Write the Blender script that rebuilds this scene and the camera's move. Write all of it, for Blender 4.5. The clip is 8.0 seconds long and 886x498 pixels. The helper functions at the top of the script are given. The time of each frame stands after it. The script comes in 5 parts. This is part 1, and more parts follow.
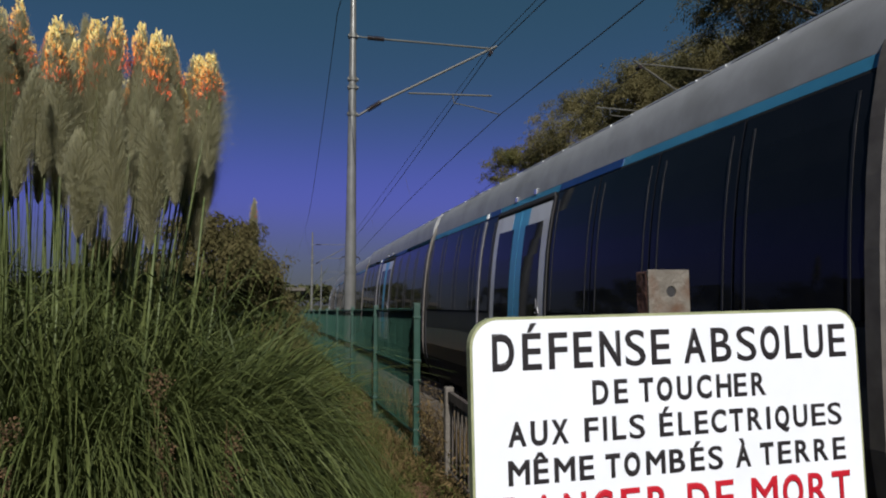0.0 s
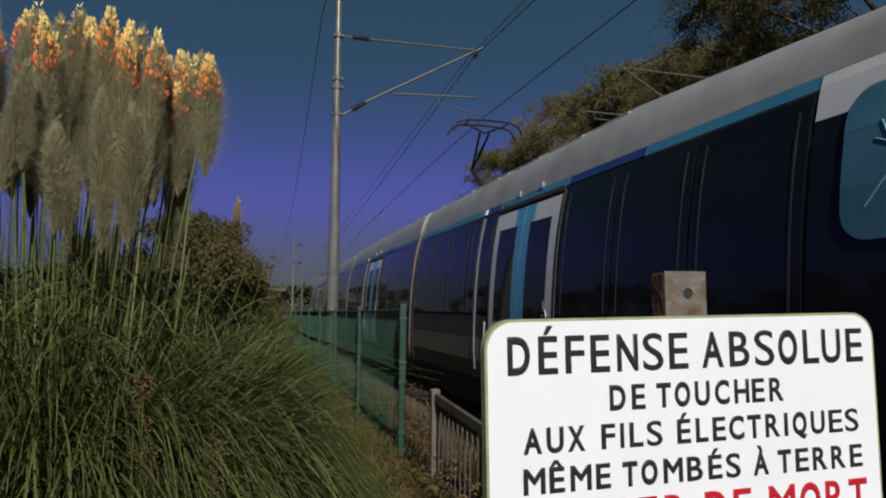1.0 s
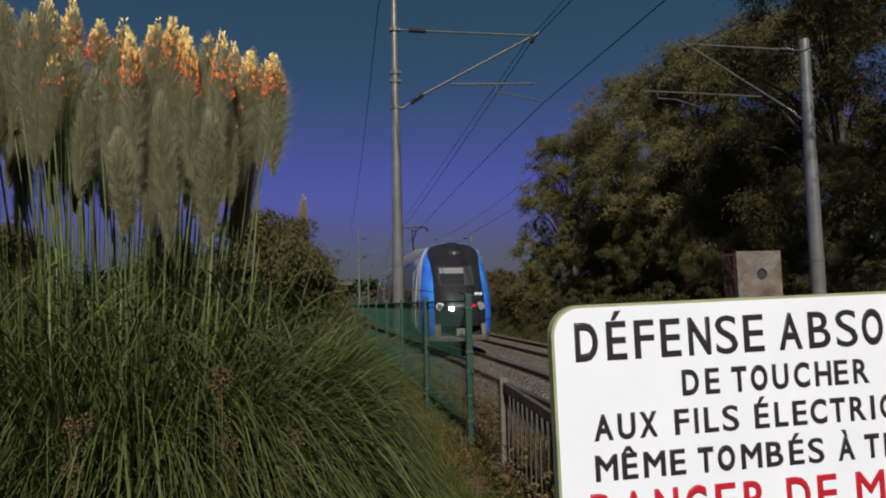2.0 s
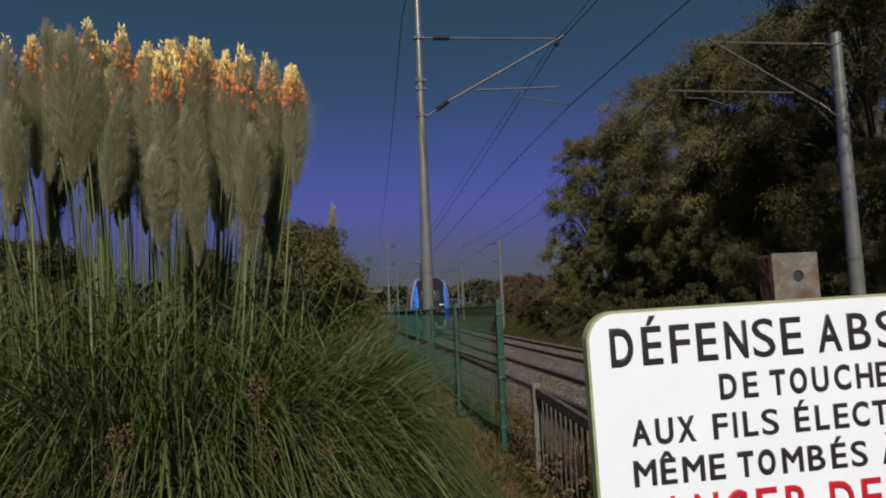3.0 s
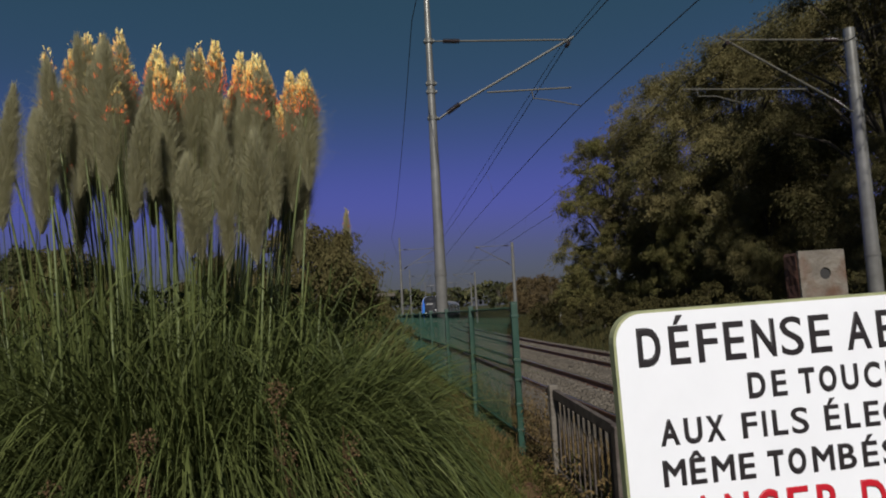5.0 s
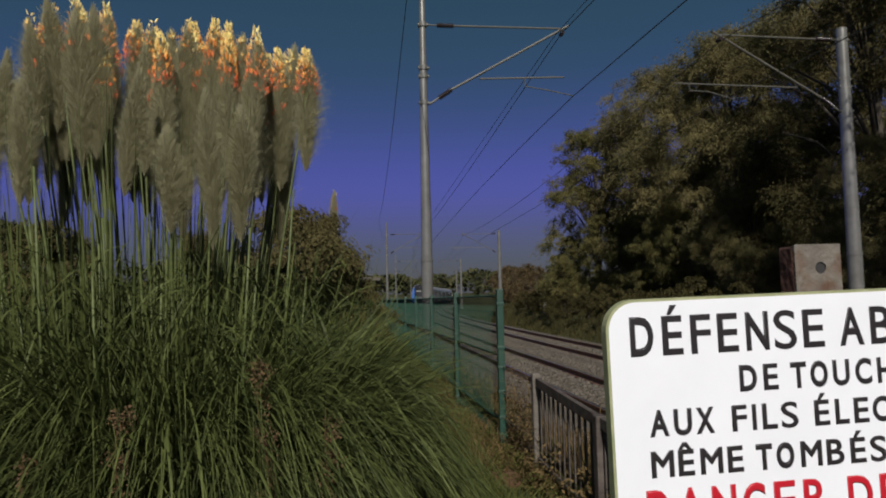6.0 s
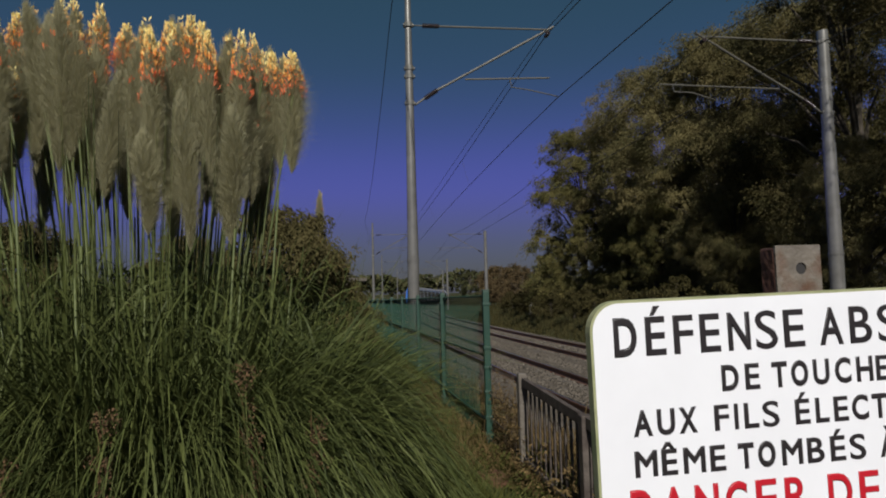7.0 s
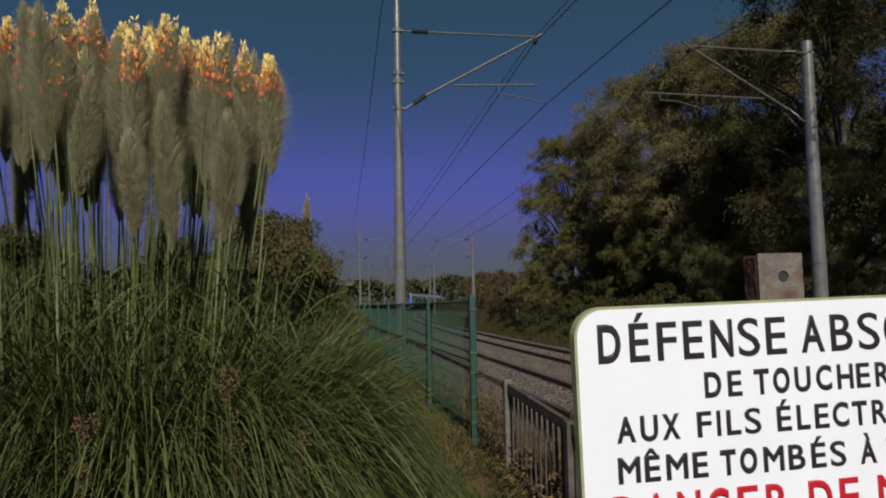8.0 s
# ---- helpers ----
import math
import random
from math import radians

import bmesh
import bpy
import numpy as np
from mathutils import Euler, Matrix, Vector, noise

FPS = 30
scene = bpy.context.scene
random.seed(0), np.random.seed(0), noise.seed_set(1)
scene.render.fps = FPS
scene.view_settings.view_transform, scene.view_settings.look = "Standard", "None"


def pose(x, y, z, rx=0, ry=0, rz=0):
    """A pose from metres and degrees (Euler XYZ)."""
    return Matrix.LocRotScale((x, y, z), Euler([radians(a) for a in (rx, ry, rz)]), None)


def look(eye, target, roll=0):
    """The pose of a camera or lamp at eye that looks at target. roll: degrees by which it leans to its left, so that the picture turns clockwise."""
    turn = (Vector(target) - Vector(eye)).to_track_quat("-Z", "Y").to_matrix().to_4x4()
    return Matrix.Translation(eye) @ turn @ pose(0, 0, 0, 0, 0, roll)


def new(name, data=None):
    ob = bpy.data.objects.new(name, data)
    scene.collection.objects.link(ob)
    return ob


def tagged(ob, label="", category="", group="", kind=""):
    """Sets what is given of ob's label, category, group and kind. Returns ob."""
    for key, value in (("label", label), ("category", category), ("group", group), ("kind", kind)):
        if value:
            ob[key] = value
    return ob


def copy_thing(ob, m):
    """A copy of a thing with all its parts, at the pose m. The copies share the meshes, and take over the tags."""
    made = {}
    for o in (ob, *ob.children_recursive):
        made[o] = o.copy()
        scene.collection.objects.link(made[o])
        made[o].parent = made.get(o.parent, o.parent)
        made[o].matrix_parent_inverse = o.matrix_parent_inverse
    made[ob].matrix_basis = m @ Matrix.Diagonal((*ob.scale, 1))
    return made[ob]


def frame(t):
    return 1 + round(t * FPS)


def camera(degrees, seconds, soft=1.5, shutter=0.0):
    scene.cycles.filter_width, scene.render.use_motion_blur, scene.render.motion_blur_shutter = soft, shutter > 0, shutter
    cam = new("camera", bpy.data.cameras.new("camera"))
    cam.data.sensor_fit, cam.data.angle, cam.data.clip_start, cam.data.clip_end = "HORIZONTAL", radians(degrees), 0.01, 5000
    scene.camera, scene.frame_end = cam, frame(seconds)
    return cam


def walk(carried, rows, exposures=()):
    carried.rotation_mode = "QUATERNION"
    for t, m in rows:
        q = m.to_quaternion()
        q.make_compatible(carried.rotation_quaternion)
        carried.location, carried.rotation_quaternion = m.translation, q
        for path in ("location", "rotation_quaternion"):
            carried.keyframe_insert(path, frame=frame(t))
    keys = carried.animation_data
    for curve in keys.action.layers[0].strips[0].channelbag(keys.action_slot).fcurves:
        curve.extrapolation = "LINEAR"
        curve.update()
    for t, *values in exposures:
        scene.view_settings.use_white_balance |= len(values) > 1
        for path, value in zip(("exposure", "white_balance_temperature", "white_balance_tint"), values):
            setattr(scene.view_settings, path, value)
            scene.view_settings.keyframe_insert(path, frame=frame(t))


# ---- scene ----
cam = camera(66.3, 8.0, soft=1.95)
PATH = [
    (0, (0.0, 0.001, 1.55), (0.493, 1.932, 1.714), 0.0),
    (0.2, (-0.005, 0.028, 1.548), (0.56, 1.94, 1.714), 0.4),
    (0.5, (-0.031, 0.045, 1.553), (0.533, 1.957, 1.72), 0.3),
    (0.8, (-0.03, 0.061, 1.554), (0.53, 1.974, 1.726), 0.2),
    (1, (-0.035, 0.056, 1.549), (0.51, 1.973, 1.718), 0.4),
    (1.1, (-0.027, 0.065, 1.548), (0.523, 1.981, 1.715), 0.2),
    (1.2, (-0.028, 0.065, 1.544), (0.482, 1.992, 1.708), 0.5),
    (1.3, (-0.031, 0.06, 1.543), (0.438, 1.997, 1.705), -0.1),
    (1.5, (-0.033, 0.052, 1.548), (0.386, 2.001, 1.706), 0.7),
    (1.7, (-0.031, 0.053, 1.548), (0.373, 2.007, 1.692), -0.1),
    (2, (-0.036, 0.052, 1.547), (0.328, 2.013, 1.688), -1.2),
    (2.2, (-0.039, 0.047, 1.547), (0.292, 2.015, 1.687), -1.9),
    (3.3, (-0.051, 0.036, 1.552), (0.195, 2.013, 1.721), -2.6),
    (3.5, (-0.056, 0.033, 1.551), (0.156, 2.014, 1.724), -2.9),
    (4, (-0.067, 0.032, 1.551), (0.12, 2.015, 1.735), -2.4),
    (4.5, (-0.054, 0.027, 1.55), (0.175, 2.006, 1.73), -3.4),
    (4.7, (-0.058, 0.031, 1.551), (0.179, 2.009, 1.727), -3.3),
    (5.8, (-0.076, 0.055, 1.548), (0.201, 2.031, 1.689), -1.7),
    (6, (-0.072, 0.062, 1.546), (0.213, 2.037, 1.675), -1.2),
    (6.5, (-0.067, 0.065, 1.545), (0.257, 2.034, 1.67), -1.4),
    (7, (-0.07, 0.06, 1.548), (0.255, 2.029, 1.677), -1.4),
    (7.5, (-0.07, 0.064, 1.55), (0.264, 2.031, 1.689), -1.5),
    (8, (-0.067, 0.06, 1.548), (0.295, 2.022, 1.692), -1.0),
]
walk(cam, [(t, look(eye, target, roll)) for t, eye, target, roll in PATH],
     exposures=[(0.0, 0.18, 6200, 10), (0.4, 0.07, 6400, 10), (0.9, 0.0, 6500, 10), (8.0, 0.0, 6500, 10)])

# ---- light ----
SUN_FROM = Vector((-0.085, -0.80, 0.60)).normalized()
sun = new("sun", bpy.data.lights.new("sun", "SUN"))
sun.data.energy, sun.data.angle, sun.data.color = 4.6, radians(0.6), (1.0, 0.97, 0.935)
sun.matrix_world = look(SUN_FROM * 50, (0, 0, 0))


def make_world():
    world = bpy.data.worlds.new("world")
    scene.world = world
    world.use_nodes = True
    nt = world.node_tree
    nt.nodes.clear()
    out, bg = nt.nodes.new("ShaderNodeOutputWorld"), nt.nodes.new("ShaderNodeBackground")
    sky = nt.nodes.new("ShaderNodeTexSky")
    sky.sky_type, sky.sun_disc = "NISHITA", False
    sky.sun_elevation, sky.sun_rotation = math.asin(SUN_FROM.z), math.atan2(SUN_FROM.x, SUN_FROM.y)
    dim = nt.nodes.new("ShaderNodeMix")
    dim.data_type, dim.blend_type = "RGBA", "MULTIPLY"
    dim.inputs[0].default_value, dim.inputs[7].default_value = 1.0, (0.05, 0.05, 0.05, 1)
    coord, sep = nt.nodes.new("ShaderNodeTexCoord"), nt.nodes.new("ShaderNodeSeparateXYZ")
    ramp = nt.nodes.new("ShaderNodeValToRGB")
    stops = [(0.0, (0.060, 0.062, 0.080)), (0.045, (0.058, 0.068, 0.098)), (0.10, (0.062, 0.066, 0.22)), (0.155, (0.070, 0.071, 0.40)),
             (0.235, (0.036, 0.062, 0.22)), (0.32, (0.021, 0.058, 0.112)), (0.45, (0.018, 0.057, 0.086)), (1.0, (0.016, 0.045, 0.09))]
    ramp.color_ramp.interpolation = "B_SPLINE"
    while len(ramp.color_ramp.elements) < len(stops):
        ramp.color_ramp.elements.new(0.5)
    for e, (p, c) in zip(ramp.color_ramp.elements, stops):
        e.position, e.color = p, (*c, 1)
    mix = nt.nodes.new("ShaderNodeMix")
    mix.data_type = "RGBA"
    mix.inputs[0].default_value = 0.88
    L = nt.links.new
    L(coord.outputs["Generated"], sep.inputs[0])
    L(sep.outputs["Z"], ramp.inputs[0])
    L(sky.outputs[0], dim.inputs[6])
    L(dim.outputs[2], mix.inputs[6])
    L(ramp.outputs[0], mix.inputs[7])
    L(mix.outputs[2], bg.inputs[0])
    L(bg.outputs[0], out.inputs[0])


make_world()


# ---- materials ----
def surf(name, c1, c2=None, scale=6.0, rough=0.6, metal=0.0, bump=0.0, bscale=40.0, spec=0.5, spread=0.0, by="noise", stretch=(1, 1, 1), trans=0.0, dirt=None, dscale=1.5, coat=0.0):
    """A surface of two colours mixed at two scales, with grain, stains and relief."""
    m = bpy.data.materials.new(name)
    m.use_nodes = True
    nt = m.node_tree
    b = nt.nodes["Principled BSDF"]
    L = nt.links.new
    b.inputs["Roughness"].default_value, b.inputs["Metallic"].default_value = rough, metal
    b.inputs["Specular IOR Level"].default_value = spec
    b.inputs["Coat Weight"].default_value = coat
    b.inputs["Base Color"].default_value = (*c1, 1)
    coord = nt.nodes.new("ShaderNodeTexCoord")
    mp = nt.nodes.new("ShaderNodeMapping")
    mp.inputs["Scale"].default_value = stretch
    L(coord.outputs["Object"], mp.inputs[0])
    if c2 is not None:
        fac = None
        if by in ("island", "object"):
            node = nt.nodes.new("ShaderNodeNewGeometry" if by == "island" else "ShaderNodeObjectInfo")
            fac = node.outputs["Random Per Island" if by == "island" else "Random"]
        else:
            n = nt.nodes.new("ShaderNodeTexNoise")
            n.inputs["Scale"].default_value, n.inputs["Detail"].default_value = scale, 6
            n.inputs["Roughness"].default_value = 0.65
            L(mp.outputs[0], n.inputs[0])
            r = nt.nodes.new("ShaderNodeMapRange")
            r.inputs[1].default_value, r.inputs[2].default_value = 0.32, 0.68
            L(n.outputs[0], r.inputs[0])
            fac = r.outputs[0]
        mix = nt.nodes.new("ShaderNodeMix")
        mix.data_type = "RGBA"
        mix.inputs[6].default_value, mix.inputs[7].default_value = (*c1, 1), (*c2, 1)
        L(fac, mix.inputs[0])
        col = mix.outputs[2]
        if dirt is not None:
            n2 = nt.nodes.new("ShaderNodeTexNoise")
            n2.inputs["Scale"].default_value, n2.inputs["Detail"].default_value = dscale, 4
            L(coord.outputs["Object"], n2.inputs[0])
            r2 = nt.nodes.new("ShaderNodeMapRange")
            r2.inputs[1].default_value, r2.inputs[2].default_value, r2.inputs[4].default_value = 0.48, 0.72, 0.85
            L(n2.outputs[0], r2.inputs[0])
            mix2 = nt.nodes.new("ShaderNodeMix")
            mix2.data_type = "RGBA"
            mix2.inputs[7].default_value = (*dirt, 1)
            L(col, mix2.inputs[6])
            L(r2.outputs[0], mix2.inputs[0])
            col = mix2.outputs[2]
        L(col, b.inputs["Base Color"])
        if trans:
            out = nt.nodes["Material Output"]
            tr, ad = nt.nodes.new("ShaderNodeBsdfTranslucent"), nt.nodes.new("ShaderNodeMixShader")
            ad.inputs[0].default_value = trans
            L(col, tr.inputs[0])
            L(b.outputs[0], ad.inputs[1])
            L(tr.outputs[0], ad.inputs[2])
            L(ad.outputs[0], out.inputs[0])
    if bump:
        n3 = nt.nodes.new("ShaderNodeTexNoise")
        n3.inputs["Scale"].default_value, n3.inputs["Detail"].default_value = bscale, 5
        L(mp.outputs[0], n3.inputs[0])
        bp = nt.nodes.new("ShaderNodeBump")
        bp.inputs["Strength"].default_value, bp.inputs["Distance"].default_value = bump, 0.02
        L(n3.outputs[0], bp.inputs["Height"])
        L(bp.outputs[0], b.inputs["Normal"])
    return m


def sunlit_tuft_material(name):
    """Plume tufts with sun highlights put into their colour: rust-red lower on the plume, gold and cream towards its
    tip, each tuft a little different.
    """
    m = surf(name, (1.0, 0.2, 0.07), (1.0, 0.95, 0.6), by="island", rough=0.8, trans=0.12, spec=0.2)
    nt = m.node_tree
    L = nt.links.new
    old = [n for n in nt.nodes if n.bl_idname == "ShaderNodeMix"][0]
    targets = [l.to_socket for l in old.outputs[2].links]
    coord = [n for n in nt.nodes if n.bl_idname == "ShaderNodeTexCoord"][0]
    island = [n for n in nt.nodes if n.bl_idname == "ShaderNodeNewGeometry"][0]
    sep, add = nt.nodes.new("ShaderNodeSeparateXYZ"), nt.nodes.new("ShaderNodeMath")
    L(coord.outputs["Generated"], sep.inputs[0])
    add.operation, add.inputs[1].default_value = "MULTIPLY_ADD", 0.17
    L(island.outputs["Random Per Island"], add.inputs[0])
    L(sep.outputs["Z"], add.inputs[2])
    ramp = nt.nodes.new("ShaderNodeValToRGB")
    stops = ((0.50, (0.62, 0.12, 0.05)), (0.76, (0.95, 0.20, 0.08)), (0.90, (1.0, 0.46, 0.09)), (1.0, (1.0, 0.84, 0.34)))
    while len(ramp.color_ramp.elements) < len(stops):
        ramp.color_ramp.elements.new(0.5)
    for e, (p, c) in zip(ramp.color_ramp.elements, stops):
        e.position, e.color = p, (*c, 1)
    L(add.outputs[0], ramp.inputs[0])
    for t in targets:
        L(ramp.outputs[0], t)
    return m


M_SOIL = surf("soil_and_short_grass", (0.034, 0.040, 0.013), (0.062, 0.054, 0.025), 3, 0.95, bump=0.8, bscale=12, dirt=(0.04, 0.05, 0.018), dscale=0.4, spec=0.1)
M_BALLAST = surf("ballast", (0.084, 0.071, 0.055), (0.128, 0.110, 0.087), 16, 0.95, bump=1.0, bscale=22, dirt=(0.098, 0.076, 0.054), dscale=0.5, spec=0.1)
M_STONE = surf("ballast_stone", (0.078, 0.066, 0.052), (0.132, 0.114, 0.091), by="island", rough=0.95, spec=0.1)
M_CONCRETE = surf("concrete", (0.26, 0.25, 0.22), (0.36, 0.34, 0.30), 5, 0.9, bump=0.4, bscale=60)
M_RAIL = surf("rusty_rail", (0.12, 0.060, 0.038), (0.20, 0.105, 0.066), 8, 0.7, metal=0.3, bump=0.2)
M_RAILTOP = surf("polished_rail_top", (0.28, 0.26, 0.25), (0.40, 0.38, 0.36), 8, 0.35, metal=1.0)
M_GALV = surf("galvanised_steel", (0.125, 0.122, 0.104), (0.17, 0.166, 0.145), 3, 0.30, metal=0.25, bump=0.1, dirt=(0.10, 0.096, 0.08), dscale=2)
M_POLE = surf("galvanised_pole", (0.20, 0.195, 0.17), (0.27, 0.262, 0.235), 3, 0.27, metal=0.5, bump=0.06, dirt=(0.16, 0.152, 0.13), dscale=2)
M_GALV2 = surf("weathered_tube", (0.066, 0.062, 0.048), (0.098, 0.092, 0.074), 5, 0.55)
M_INSUL = surf("brown_insulator", (0.018, 0.013, 0.012), (0.03, 0.02, 0.018), 8, 0.25)
M_WIRE = surf("dark_copper_wire", (0.030, 0.030, 0.028), (0.06, 0.055, 0.045), 4, 0.6, metal=0.4)
M_GREEN = surf("green_coated_steel", (0.009, 0.038, 0.024), (0.014, 0.052, 0.033), 7, 0.5, dirt=(0.025, 0.05, 0.034), dscale=3)
M_GREENWIRE = surf("green_coated_wire", (0.007, 0.037, 0.022), (0.012, 0.050, 0.031), 7, 0.6, spec=0.25)
M_RUST = surf("rusty_steel", (0.055, 0.022, 0.014), (0.115, 0.048, 0.030), 20, 0.85, metal=0.1, bump=0.4, dirt=(0.05, 0.028, 0.02), dscale=8)
M_IRON = surf("old_grey_iron", (0.045, 0.034, 0.027), (0.115, 0.094, 0.076), 14, 0.75, metal=0.1, bump=0.3, dirt=(0.045, 0.03, 0.024), dscale=5)
M_BOX = surf("flaking_cream_paint", (0.125, 0.108, 0.086), (0.185, 0.162, 0.130), 45, 0.3, bump=0.25, bscale=90, dirt=(0.10, 0.045, 0.022), dscale=26)
M_SIGN = surf("white_enamel", (0.735, 0.738, 0.752), (0.785, 0.788, 0.802), 5, 0.35, spec=0.4)
M_SIGN_EDGE = surf("mossy_sign_edge", (0.20, 0.22, 0.10), (0.36, 0.36, 0.20), 12, 0.7)
M_BLACK = surf("black_enamel", (0.016, 0.013, 0.014), (0.026, 0.022, 0.022), 20, 0.4)
M_RED = surf("red_enamel", (0.40, 0.008, 0.018), (0.48, 0.013, 0.024), 15, 0.4)
M_BLADE = surf("pampas_blade", (0.034, 0.046, 0.012), (0.102, 0.117, 0.034), by="island", rough=0.6, spec=0.16, trans=0.12)
M_STALK = surf("pampas_stalk", (0.046, 0.063, 0.014), (0.108, 0.128, 0.034), 6, 0.6, stretch=(1, 1, 6))
# Sun highlights of the plume tips, painted as gold and cream.
M_SUNLIT_TUFT = sunlit_tuft_material("sunlit_tuft")
M_STEM = surf("pale_pampas_stem", (0.042, 0.058, 0.013), (0.106, 0.124, 0.034), by="island", rough=0.6, spec=0.3, trans=0.12)
M_PLUME = surf("pampas_plume", (0.375, 0.352, 0.212), (0.480, 0.450, 0.285), by="island", rough=0.95, trans=0.5, spec=0.1)
M_DRY = surf("dry_grass", (0.065, 0.045, 0.018), (0.17, 0.115, 0.05), by="island", rough=0.85, trans=0.1, spec=0.1)
M_VERGE = surf("verge_grass", (0.034, 0.042, 0.010), (0.090, 0.092, 0.024), by="island", rough=0.7, trans=0.12, spec=0.1)
M_BANK = surf("old_bank_grass", (0.026, 0.025, 0.009), (0.068, 0.056, 0.020), by="island", rough=0.8, trans=0.1, spec=0.1)
M_TANGLE = surf("old_grass_tangle", (0.045, 0.044, 0.014), (0.120, 0.100, 0.036), by="island", rough=0.8, trans=0.1, spec=0.1)
M_BRAMBLE = surf("weed_leaf", (0.016, 0.024, 0.007), (0.048, 0.056, 0.018), by="island", rough=0.6, trans=0.15, spec=0.1)
M_DOCK = surf("dry_dock_seed", (0.070, 0.038, 0.016), (0.135, 0.075, 0.032), by="island", rough=0.9)
M_LEAF = surf("tree_leaf", (0.078, 0.078, 0.032), (0.250, 0.205, 0.090), 0.6, rough=0.65, spec=0.08, trans=0.45)
M_LEAF2 = surf("autumn_leaf", (0.080, 0.086, 0.030), (0.22, 0.185, 0.070), 1.2, rough=0.7, spec=0.08, trans=0.45)
M_SHRUB = surf("shrub_leaf", (0.046, 0.045, 0.017), (0.150, 0.120, 0.050), 2.0, rough=0.75, spec=0.08, trans=0.25)
# Darker copy of tree_leaf, its colours about halved.
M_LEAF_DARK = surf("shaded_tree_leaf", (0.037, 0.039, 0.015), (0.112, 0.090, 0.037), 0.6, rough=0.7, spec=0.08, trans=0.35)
M_LEAF3 = surf("hedge_leaf", (0.050, 0.038, 0.018), (0.112, 0.077, 0.037), by="island", rough=0.8, trans=0.1, spec=0.1)
M_BARK = surf("bark", (0.035, 0.028, 0.020), (0.08, 0.065, 0.045), 6, 0.95, bump=0.8, stretch=(1, 1, 0.3))
M_FAR = surf("far_woods", (0.030, 0.036, 0.015), (0.072, 0.068, 0.030), by="island", rough=0.9, spec=0.1)
M_PAINT = surf("pale_grey_train_paint", (0.52, 0.51, 0.49), (0.58, 0.57, 0.55), 1.5, 0.35, spec=0.5, coat=0.3, dirt=(0.42, 0.40, 0.37), dscale=1.2)
M_ROOF = surf("grey_train_roof", (0.24, 0.235, 0.225), (0.30, 0.295, 0.285), 2.5, 0.45, dirt=(0.19, 0.185, 0.17), dscale=1.5)
M_ROOFTOP = surf("dark_roof_sheet", (0.13, 0.125, 0.12), (0.19, 0.185, 0.175), 3, 0.4, dirt=(0.09, 0.085, 0.08), dscale=2)
M_LOWER = surf("dark_grey_train_paint", (0.062, 0.057, 0.060), (0.088, 0.082, 0.085), 2, 0.35, coat=0.3, dirt=(0.07, 0.06, 0.055), dscale=2)
M_SKYBLUE = surf("light_blue_train_paint", (0.06, 0.27, 0.43), (0.075, 0.31, 0.48), 2, 0.35, coat=0.3)
M_BLUE = surf("bright_blue_train_paint", (0.035, 0.10, 0.62), (0.045, 0.27, 0.66), 1.3, 0.28, coat=0.6)
M_LOGO = surf("pale_blue_grey_paint", (0.085, 0.24, 0.34), (0.105, 0.28, 0.39), 2, 0.35, coat=0.3)
M_LOGO2 = surf("pale_logo_paint", (0.16, 0.31, 0.40), (0.19, 0.34, 0.43), 2, 0.4)
M_EMBLEM = surf("dark_red_paint", (0.20, 0.012, 0.025), (0.25, 0.02, 0.03), 9, 0.4)
M_TRIM = surf("dark_grey_window_trim", (0.011, 0.010, 0.010), (0.019, 0.018, 0.018), 6, 0.5)
M_PILLAR = surf("grey_door_pillar", (0.13, 0.125, 0.13), (0.19, 0.18, 0.185), 4, 0.4)
M_DEEP = surf("deep_blue_recess", (0.008, 0.030, 0.12), (0.012, 0.042, 0.16), 3, 0.4)
M_MASK = surf("black_gloss_cab", (0.014, 0.014, 0.016), (0.020, 0.020, 0.022), 2, 0.32, spec=0.18)
M_GLASS = surf("tinted_window_glass", (0.006, 0.007, 0.010), (0.010, 0.011, 0.015), 1, 0.04, spec=0.17)
M_SCREEN = surf("windscreen_glass", (0.036, 0.036, 0.037), (0.05, 0.049, 0.047), 3, 0.08)
M_BLIND = surf("cab_sun_blind", (0.15, 0.145, 0.14), (0.20, 0.19, 0.18), 4, 0.5)
M_CHROME = surf("bright_metal", (0.75, 0.74, 0.70), (0.85, 0.84, 0.80), 4, 0.22, metal=0.9)
M_RUBBER = surf("black_rubber", (0.015, 0.014, 0.014), (0.03, 0.027, 0.025), 6, 0.8)
M_UNDER = surf("brake_dust_underframe", (0.035, 0.026, 0.021), (0.075, 0.058, 0.045), 5, 0.85, bump=0.3)
M_BUMPER = surf("dusty_bumper", (0.17, 0.145, 0.12), (0.27, 0.24, 0.20), 4, 0.7)
M_WHITE = surf("white_paint", (0.72, 0.72, 0.70), (0.80, 0.80, 0.78), 8, 0.4)
M_SLEEPER = surf("dusty_sleeper", (0.085, 0.074, 0.06), (0.125, 0.11, 0.092), 9, 0.9, bump=0.4, spec=0.1)
M_FRAME = surf("dusty_end_frame", (0.085, 0.072, 0.058), (0.125, 0.108, 0.088), 6, 0.6, dirt=(0.06, 0.048, 0.04), dscale=4)
M_OLDPOST = surf("weathered_post", (0.085, 0.072, 0.055), (0.15, 0.13, 0.105), 9, 0.9, bump=0.5)
M_TILE = surf("broken_clay_tile", (0.10, 0.042, 0.022), (0.15, 0.070, 0.038), 15, 0.9, bump=0.5)


